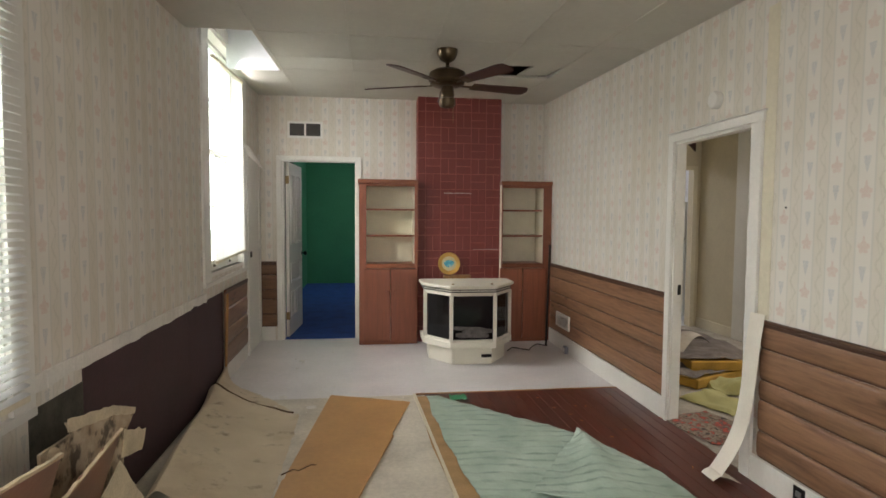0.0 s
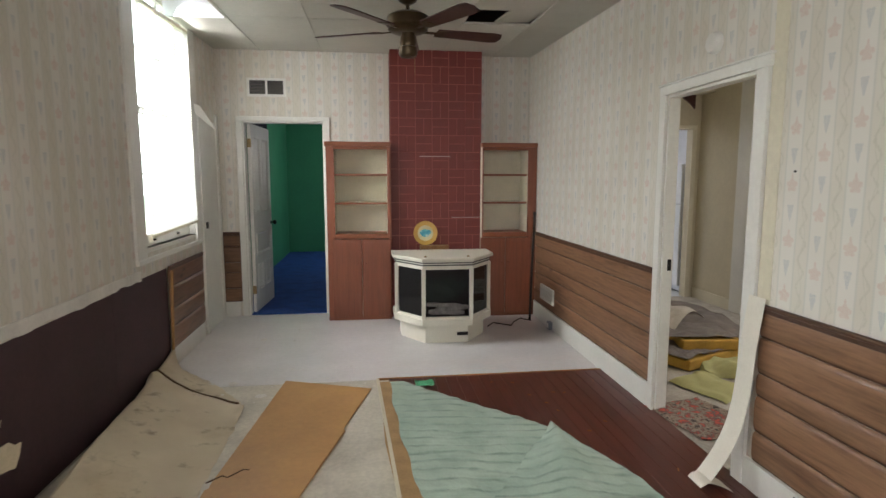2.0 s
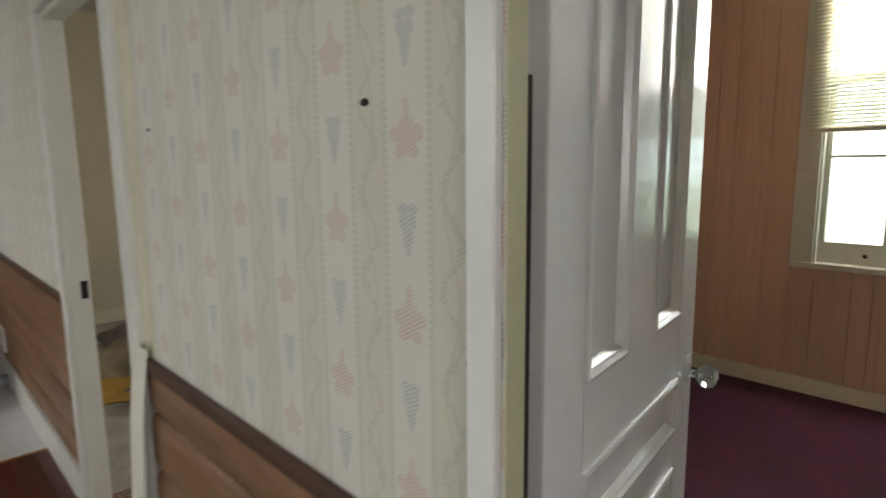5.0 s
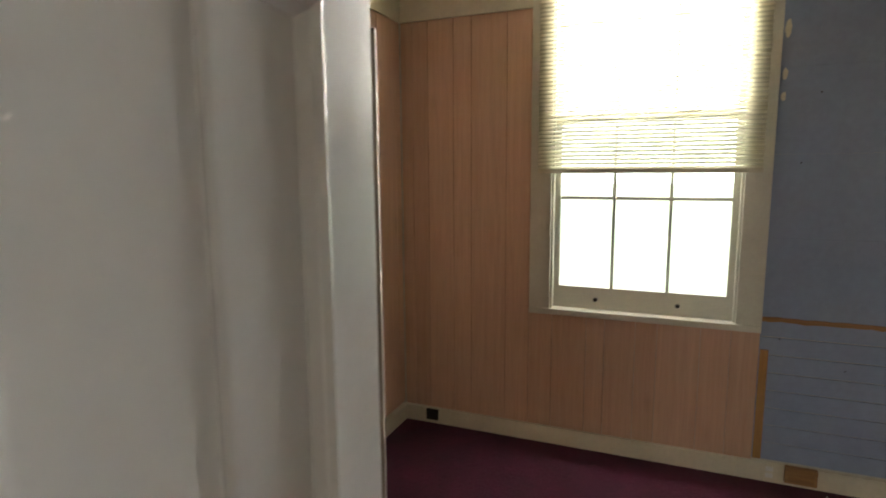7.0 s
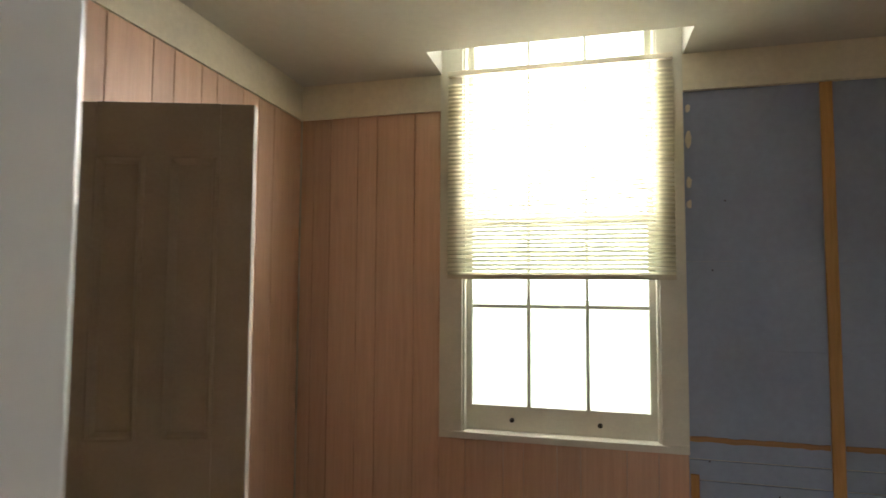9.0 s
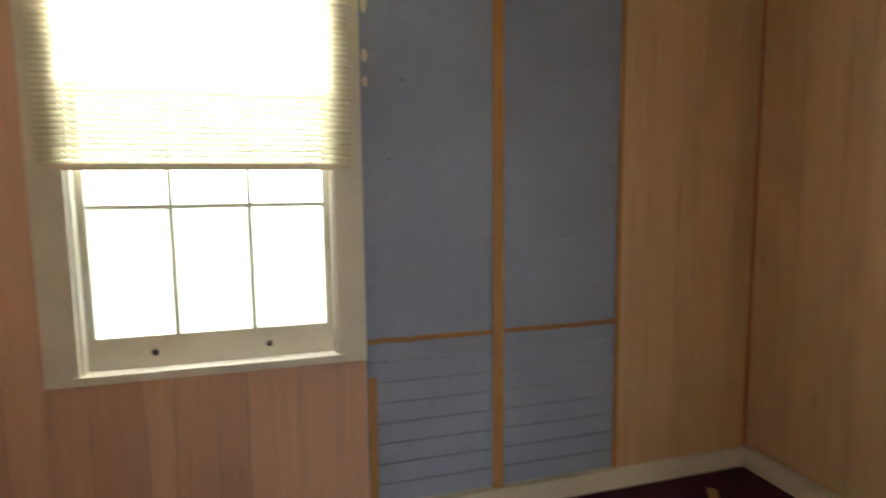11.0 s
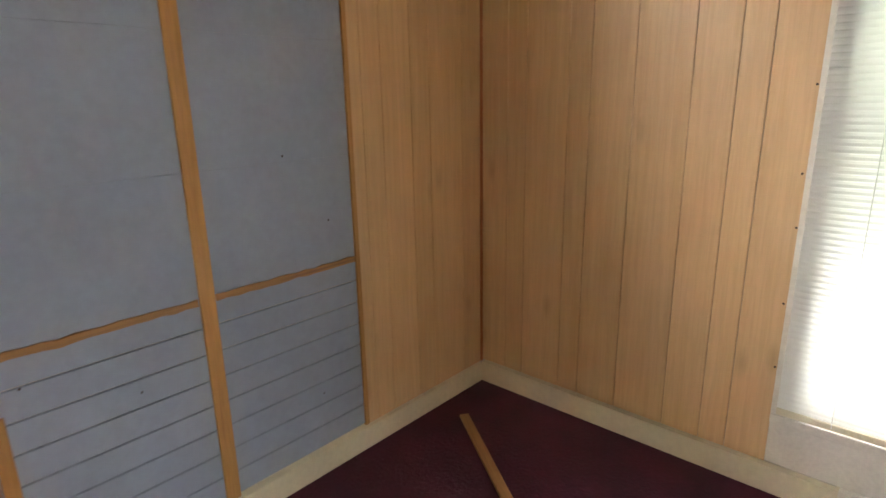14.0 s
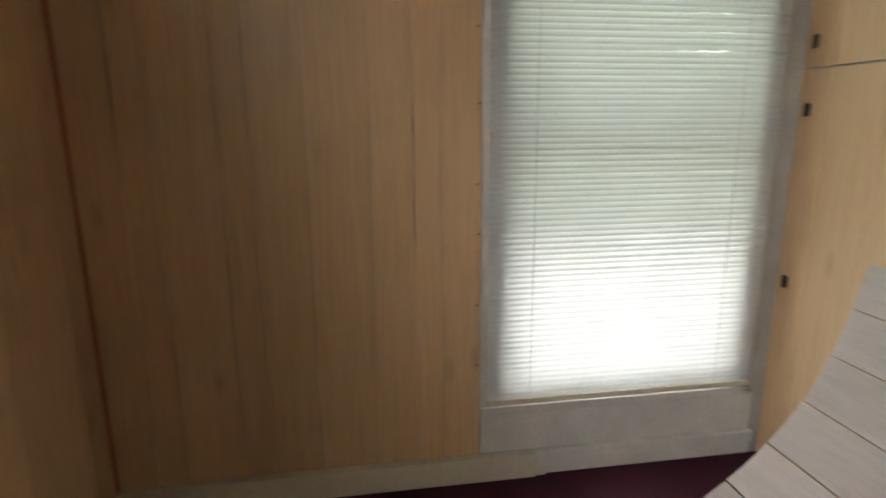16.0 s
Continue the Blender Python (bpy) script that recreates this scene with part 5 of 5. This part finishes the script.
pale_paper = plain("torn_pale_paper", (0.54, 0.47, 0.33), 0.9, var=0.25, scale=9)
dw = thing("torn_drywall", "mouldy torn drywall sheet with ragged paper edges", "drywall scrap")
part("board", moved(prism(ragged([(1.36, 0.015), (1.92, 0.015), (1.93, 0.50), (2.03, 0.575), (1.84, 0.665), (1.50, 0.735), (1.53, 0.685), (1.34, 0.69)], 3, 0.022), -1.20, -1.19), UPRIGHT), torn_paper.m, dw)
part("torn_paper", moved(prism(ragged([(1.50, 0.70), (1.84, 0.64), (2.04, 0.575), (2.05, 0.60), (1.84, 0.68), (1.50, 0.745)], 8, 0.008), -1.189, -1.186), UPRIGHT), pale_paper, dw, "pale curled paper edge")
part("torn_flap", moved(prism(ragged([(1.90, 0.44), (2.10, 0.39), (2.15, 0.47), (1.93, 0.55)], 6, 0.018), -1.1885, -1.184), UPRIGHT), pale_paper, dw, "pale stained paper flap")
part("dust_lump", moved(lathe([(0.008, -0.03), (0.026, -0.015), (0.030, 0.0), (0.02, 0.02), (0.006, 0.03)], 9), Matrix.Translation((-1.185, 1.40, 0.66))), torn_paper.m, dw)
solid("pale_paper_sheet", moved(prism(ragged([(1.76, 0.012), (2.20, 0.012), (2.05, 0.17), (1.80, 0.47), (1.56, 0.37)], 4, 0.010), -1.153, -1.149), UPRIGHT), pale_paper, "pale torn paper sheet leaning beside a brown panel", "paper scrap")
structure("torn_paper_edge", moved(prism(ragged([(1.0435, 0.90), (1.050, 0.90), (1.054, 1.5), (1.050, 2.62), (1.0435, 2.62)], 5, 0.007, 0.03), XE - 0.0025, XE - 0.0002), UPRIGHT), plain("bare_wall_under_paper", (0.20, 0.15, 0.09), 0.9, var=0.3, scale=20), "ragged torn wallpaper edge beside the door casing", "trim")
wd = thing("side_door", "white painted door in the window wall", "door", kind="structure")
part("leaf", soft_box(XW + 0.001, XW + 0.012, 5.44, 5.96, 0.01, 2.02, 0.003, 1), white_paint, wd)
part("casing_leg", soft_box(XW + 0.001, XW + 0.024, 5.36, 5.44, 0.008, 2.10, 0.003, 1), white_paint, wd)
part("casing_leg", soft_box(XW + 0.001, XW + 0.024, 5.96, 6.03, 0.008, 2.10, 0.003, 1), white_paint, wd)
part("latch", soft_box(XW + 0.012, XW + 0.03, 5.47, 5.51, 1.0, 1.06, 0.003, 1), dark_metal, wd)
solid("hanging_flap", moved(sheet(8, 8, lambda u, v: (0.13 * v * u + 0.02 * v, 0.20 * u, -0.24 * v * (0.4 + 0.6 * u)), 0.002), Matrix.Translation((XW + 0.03, 5.20, 2.12))), white_paint, "torn wallpaper flap hanging beside the window", "paper flap", smooth=True)
for i in range(34):
    a, b = random.uniform(-1.1, 0.1), random.uniform(3.6, 5.6)
    s = random.uniform(0.004, 0.02) if i > 3 else 0.05
    n = random.randint(4, 6)
    out = [(s * random.uniform(0.6, 1) * math.cos(2 * math.pi * k / n), s * random.uniform(0.5, 1) * math.sin(2 * math.pi * k / n)) for k in range(n)]
    solid("paint_flake", prism(out, 0, 0.003), dirty_white, "pale flake of paint on the vinyl floor", "debris flake", group="paint flakes on the floor", at=pose(a, b, 0.0065, 0, 0, random.uniform(0, 360)))
for i in range(16):
    solid("wood_chip", soft_box(-0.012, 0.012, -0.004, 0.004, 0, 0.004, 0.001, 1), strip_wood_y, "small pale chip on the brown floor", "debris chip", group="chips on the brown floor", at=pose(random.uniform(0.9, 1.8), random.uniform(2.3, 3.8), 0.014, 0, 0, random.uniform(0, 180)))

# ---- middle room and kitchen ----
mustard = plain("mustard_foam", (0.42, 0.25, 0.045), 0.9, var=0.25, scale=8)
lime = plain("yellow_green_cloth", (0.40, 0.385, 0.17), 0.9, var=0.12, scale=6)
grey_cloth = plain("grey_cloth", (0.17, 0.145, 0.125), 0.95, var=0.35, scale=6)
paper_m = plain("old_newspaper", (0.46, 0.42, 0.35), 0.9, var=0.2, scale=10)
rug_g = Mat("red_patterned_rug", 0.95)
rug_g.colour(rug_g.ramp(rug_g.noise(26, 5), [(0.36, (0.05, 0.035, 0.03)), (0.46, (0.30, 0.24, 0.18)), (0.55, (0.10, 0.06, 0.05)), (0.64, (0.45, 0.08, 0.05))]))


def heap(name, x, y, w, d, h, z, m, label, cat, seed, rz=0.0):
    def fn(u, v):
        e = min(1, 6 * u, 6 * (1 - u), 6 * v, 6 * (1 - v))
        return ((u - 0.5) * w + 0.04 * noise.noise(Vector((u * 3, v * 3, seed))), (v - 0.5) * d + 0.04 * noise.noise(Vector((v * 3, u * 3, seed + 9))), 0.004 + h * e ** 0.5 * (0.65 + 0.6 * noise.noise(Vector((u * 2.6, v * 2.6, seed + 4)))))
    return solid(name, sheet(20, 16, fn, 0.006), m, label, cat, smooth=True, at=pose(x, y, z, 0, 0, rz))


heap("rug", 2.13, 3.0, 0.44, 0.50, 0.02, 0.014, rug_g.m, "crumpled red and dark patterned rug in the doorway", "rug", 1, 12)
heap("cushion", 2.50, 3.44, 0.36, 0.46, 0.06, 0.014, lime, "flattened yellow-green cushion on the floor", "cushion", 3, 20)
heap("cushion", 2.80, 3.78, 0.36, 0.40, 0.10, 0.014, lime, "yellow-green cushion on a heap", "cushion", 5, -15)
for x, y, z, r, s in ((2.72, 4.10, 0.014, 24, 1.0), (2.86, 4.20, 0.105, -6, 0.75)):
    fo = thing("foam_slab", "mustard foam slab with torn grey cover", "foam slab", pose(x, y, z, 0, 0, r), group="foam slabs")
    part("foam", soft_box(-0.32 * s, 0.32 * s, -0.22, 0.22, 0, 0.085, 0.015, 3), mustard, fo)
    part("cover", sheet(14, 10, lambda u, v: ((u - 0.62) * 0.56, (v - 0.45) * 0.44, 0.09 + 0.03 * noise.noise(Vector((u * 5, v * 5, r))) + 0.015), 0.004), grey_cloth, fo)
heap("grey_blanket", 3.15, 4.75, 1.0, 0.9, 0.20, 0.014, grey_cloth, "heap of dusty grey blankets", "blanket", 8, 10)
heap("grey_blanket", 2.55, 4.95, 0.7, 0.8, 0.18, 0.014, plain("beige_cloth", (0.30, 0.25, 0.17), 0.95, var=0.3), "heap of beige cloth", "blanket", 11, 40)
heap("dark_cloth", 3.2, 5.6, 1.3, 0.7, 0.12, 0.014, grey_cloth, "dark rumpled cloth on the floor", "cloth", 13, 0)
solid("newspaper", sheet(12, 10, lambda u, v: (0.42 * u, 0.36 * v, 0.12 * math.sin(math.pi * u) + 0.02 * math.sin(v * 7)), 0.001), paper_m, "folded old newspaper on the heap", "newspaper", at=pose(2.66, 4.25, 0.20, 6, -6, 24), smooth=True)
heap("plank_scrap", 2.35, 4.55, 0.5, 0.3, 0.05, 0.014, mustard, "torn yellow foam scrap", "foam scrap", 17, 60)

sh = thing("corner_shelf", "dark wooden corner bracket shelf high on the wall", "shelf")
part("board", soft_box(3.78, 4.115, 6.12, 6.398, 2.46, 2.485, 0.003, 1), cream_paint, sh)
part("bracket", prism([(0, 0), (0.20, 0.0), (0.06, -0.10), (0, -0.16)], -0.02, 0.02), blade_m, sh).matrix_local = Matrix.Translation((4.02, 6.39, 2.458)) @ Matrix.Rotation(radians(180), 4, "Z") @ Matrix.Rotation(radians(90), 4, "X")
hd = thing("hall_door", "white door standing against the beige wall", "door", pose(4.119, 5.62, 0.01))
part("leaf", soft_box(-0.035, 0.0, -0.78, 0, 0, 2.6, 0.003, 1), white_paint, hd)
part("hinge_plate", box(-0.038, -0.035, -0.72, -0.66, 2.1, 2.3), dark_metal, hd)

fr = thing("refrigerator", "white two-door refrigerator in the kitchen", "refrigerator", pose(-0.2, 0, 0))
fridge_m = plain("white_enamel", (0.74, 0.77, 0.80), 0.3, var=0.03)
part("body", soft_box(4.285, 4.95, 6.62, 7.28, 0.03, 1.66, 0.01), fridge_m, fr)
part("freezer_door", soft_box(4.24, 4.283, 6.625, 7.275, 1.16, 1.655, 0.012, 3), fridge_m, fr)
part("fridge_door", soft_box(4.24, 4.283, 6.625, 7.275, 0.10, 1.145, 0.012, 3), fridge_m, fr)
for a, b in ((1.18, 1.48), (0.72, 1.12)):
    part("handle", tube([(4.239, 6.95, a), (4.21, 6.95, a + 0.03), (4.21, 6.95, b - 0.03), (4.239, 6.95, b)], 0.010, 8), fridge_m, fr, smooth=True)
ca = thing("sink_cabinet", "brown kitchen base cabinet with pale worktop and sink", "kitchen cabinet")
part("body", soft_box(4.0, 5.3, 10.25, 10.88, 0.09, 0.97, 0.004, 1), wood_trim, ca)
part("worktop", soft_box(3.97, 5.33, 10.22, 10.888, 0.971, 1.01, 0.005), cream_paint, ca)
part("plinth", box(4.02, 5.28, 10.30, 10.88, 0.009, 0.09), dark_board, ca)
for i in range(3):
    part("door", soft_box(4.02 + 0.43 * i, 4.43 + 0.43 * i, 10.232, 10.249, 0.13, 0.93, 0.004, 1), wood_trim, ca)
wc = thing("wall_cabinet", "brown kitchen wall cabinet", "kitchen cabinet")
part("body", soft_box(4.1, 5.05, 10.55, 10.888, 1.5, 2.45, 0.004, 1), wood_trim, wc)
for i in range(2):
    part("door", soft_box(4.12 + 0.46 * i, 4.56 + 0.46 * i, 10.53, 10.549, 1.53, 2.42, 0.004, 1), wood_trim, wc)
tile_m = plain("small_beige_tile", (0.50, 0.47, 0.42), 0.35, var=0.12, scale=16)
bsp = thing("backsplash", "beige square tile backsplash", "backsplash", kind="structure")
me = mesh_of("tile", soft_box(0, 0.196, 0, 0.008, 0, 0.196, 0.003, 1), tile_m)
for i in range(11):
    for k in range(7):
        if 0.02 + k * 0.2 < 0.92 and 3.85 < 3.7 + i * 0.2 < 5.35:
            continue
        o = new("tile", me)
        o.parent = bsp
        o.location = (3.7 + i * 0.2, 10.891, 0.02 + k * 0.2)
solid("wall_phone", soft_box(5.55, 5.66, 10.86, 10.898, 1.98, 2.3, 0.01), dark_metal, "black wall telephone box on the white wall", "wall phone")
ct = thing("dark_curtain", "dark navy curtain drawn over a window", "curtain")
part("cloth", sheet(50, 4, lambda u, v: (-1.415 + 0.02 * math.sin(u * 40), 7.9 + 1.15 * u, 0.93 + 1.45 * v), 0.003), plain("navy_cloth", (0.012, 0.014, 0.028), 0.9, var=0.2), ct, smooth=True)
part("rod", tube([(-1.415, 7.85, 2.40), (-1.415, 9.15, 2.40)], 0.010, 8), dark_metal, ct)

# ---- panelled room, by the south window ----
wp = planks("closet_front", "x", 2.735, [(PY0, -0.55, 0.012, 1.585), (PY0, -0.55, 1.592, PCEIL)], 1, honey_plank, "honey brown wood closet front beside the window")
structure("closet_side", boxes((2.655, 2.733, PY0, -0.55, 0.012, PCEIL), (PX0, 2.655, -0.63, -0.55, 0.012, PCEIL)), plaster, "closet wall behind wood panelling", "wall")
for z in (1.66, 1.42, 0.76):
    hg = thing("hinge", "small dark cabinet hinge on the closet front", "hinge", group="closet hinges")
    part("leaf", soft_box(2.747, 2.751, PY0 + 0.03, PY0 + 0.06, z, z + 0.045, 0.001, 1), dark_metal, hg)
    part("pin", tube([(2.753, PY0 + 0.045, z - 0.004), (2.753, PY0 + 0.045, z + 0.049)], 0.004, 6), dark_metal, hg)
lower = thing("window_apron", "battered white boards under the low window", "trim", kind="structure")
part("apron_board", soft_box(2.80, 3.97, PY0 - 0.014, PY0 + 0.010, 0.127, 0.30, 0.003, 1), dirty_white, lower)
part("base_board", soft_box(2.79, 3.735, PY0 - 0.014, PY0 + 0.014, 0.012, 0.068, 0.003, 1), dirty_white, lower)
part("base_board", soft_box(2.79, 3.735, PY0 - 0.014, PY0 + 0.026, 0.070, 0.122, 0.003, 1), dirty_white, lower)
part("patch_block", soft_box(3.70, 3.745, PY0 - 0.014, PY0 + 0.022, 0.012, 0.12, 0.002, 1), cream_paint, lower)
board_white = grain("whitewashed_board", (0.56, 0.49, 0.45), (0.48, 0.41, 0.37), 1, 0.6, 10, 3)
tb = thing("leaning_boards", "whitewashed board panel with curved edge leaning on the closet", "board panel")
for i in range(7):
    k0, k1 = i / 7, (i + 1) / 7 - 0.004

    def strip(u, v, k0=k0, k1=k1):
        k = k0 + (k1 - k0) * u
        south = -1.27 + 0.20 * math.sin(math.pi * (0.15 + 0.75 * k)) + 0.004 * noise.noise(Vector((k * 60, 0, 0)))
        y = south + (-0.30 - south) * v
        return (3.52 - 0.765 * k - 0.03 * math.sin(math.pi * k), y, 0.018 + 0.93 * k)
    part("plank", sheet(5, 4, strip, 0.012), board_white, tb)
for i in range(9):
    solid("carpet_speck", soft_box(-0.004, 0.004, -0.003, 0.003, 0, 0.003, 0.001, 1), white_paint, "tiny white speck on the wine red carpet", "debris speck", group="specks on the carpet", at=pose(random.uniform(4.7, 5.25), random.uniform(-0.5, 0.4), 0.0123, 0, 0, random.uniform(0, 180)))


# nail heads left in the boards and along the window edge
rust = plain("rusty_nail", (0.07, 0.045, 0.03), 0.7, 0.4, 0.3, 40)
head_me = mesh_of("nail", lathe([(0.0035, 0.0), (0.0042, 0.0012), (0.003, 0.0022)], 8), rust)
for y, z in ((0.21, 1.93), (0.27, 1.61), (-0.48, 1.95), (-0.53, 1.27), (0.02, 0.62), (-0.62, 0.34), (0.30, 0.75), (-0.70, 1.02)):
    o = tagged(new("nail", head_me), "rusty nail head in the blue boards", "nail", "nail heads")
    o.matrix_world = Matrix.Translation((PX1 + 0.0045, y, z)) @ Matrix.Rotation(radians(-90), 4, "Y")
for x, z in ((3.979, 1.47), (3.984, 1.19), (3.978, 1.01), (3.982, 0.74), (3.980, 0.50), (3.985, 1.72)):
    o = tagged(new("nail", head_me), "rusty nail head along the panelling edge", "nail", "nail heads")
    o.matrix_world = Matrix.Translation((x, PY0 - 0.0012, z)) @ Matrix.Rotation(radians(-90), 4, "X")


# ---- trees outside the south window ----
leaf_m = plain("tree_leaf", (0.10, 0.17, 0.035), 0.6, var=0.4, scale=3)
bark = plain("bark", (0.10, 0.07, 0.05), 0.9, var=0.3, scale=8)


def tree(x, y, h, seed):
    rng = random.Random(seed)
    ob = thing("tree", "leafy green tree outside the window", "tree", pose(x, y, -0.5), group="garden trees")
    limbs = [tube([(0, 0, 0), (0.05, 0.02, h * 0.3), (-0.03, 0.05, h * 0.6), (0.02, 0, h * 0.85)], 0.13, 8)]
    tips = []
    for i in range(12):
        a, z = rng.uniform(0, 6.28), h * rng.uniform(0.25, 0.8)
        r = rng.uniform(0.9, 1.9)
        tip = (r * math.cos(a), r * math.sin(a), z + rng.uniform(0.2, 0.9))
        tips.append(tip)
        limbs.append(tube([(0, 0, z), (tip[0] * 0.5, tip[1] * 0.5, z + 0.3), tip], 0.035, 6))
    part("trunk", joined(*limbs), bark, ob)
    bm = bmesh.new()
    for tip in tips + [(0, 0, h * 0.9)]:
        for n in range(230):
            c = Vector(tip) + Vector((rng.gauss(0, 0.45), rng.gauss(0, 0.45), rng.gauss(0, 0.35)))
            d = Vector((rng.uniform(-1, 1), rng.uniform(-1, 1), rng.uniform(-1, 1))).normalized() * rng.uniform(0.06, 0.12)
            e = d.orthogonal().normalized() * d.length * 0.5
            bm.faces.new([bm.verts.new(c + q) for q in (-d, e, d, -e)])
    part("crown", bm, leaf_m, ob)


tree(2.6, -6.0, 4.5, 3)
tree(4.6, -7.0, 5.0, 5)
tree(0.6, -7.5, 4.6, 8)

# ---- pieces of chimney and floor ----
B = 0.1727
HB = B / 2
long_me = mesh_of("brick", soft_box(0.0035, B - 0.0035, 0, 0.0035, 0.0035, HB - 0.0035, 0.0015, 1), brick_g.m)
tall_me = mesh_of("brick", soft_box(0.0035, HB - 0.0035, 0, 0.0035, 0.0035, B - 0.0035, 0.0015, 1), brick_g.m)
for k in range(16):
    o = new("brick", tall_me)             # upright bricks that end the pattern at the edge
    o.parent = chimney
    o.location = (CX0, CY - 0.0035, 0.012 + k * B)
    for i in range(5):
        for n in range(2):
            lying = (i + k) % 2
            o = new("brick", long_me if lying else tall_me)
            o.parent = chimney
            o.location = (CX0 + HB + i * B, CY - 0.0035, 0.012 + k * B + n * HB) if lying else (CX0 + HB + i * B + n * HB, CY - 0.0035, 0.012 + k * B)
for k in range(31):
    o = new("brick", long_me)
    o.parent = chimney
    o.matrix_local = Matrix.Translation((CX0 - 0.0035, CY + 0.20, 0.012 + k * HB)) @ Matrix.Rotation(radians(-90), 4, "Z")
w = 0.082
for i in range(20):
    part("plank", soft_box(0.264 + i * w, 0.264 + (i + 1) * w - 0.0015, YS, 3.917, 0.0021, 0.0135, 0.0012, 1), brown_floor, fb)
part("exposed_joint", box(0.665, 0.985, CY - 0.0045, CY - 0.0005, 1.694, 1.700), dirty_white, chimney, "pale unpainted mortar joint")
part("exposed_joint", box(1.0, 1.30, CY - 0.0045, CY - 0.0005, 1.058, 1.062), dirty_white, chimney, "pale unpainted mortar joint")
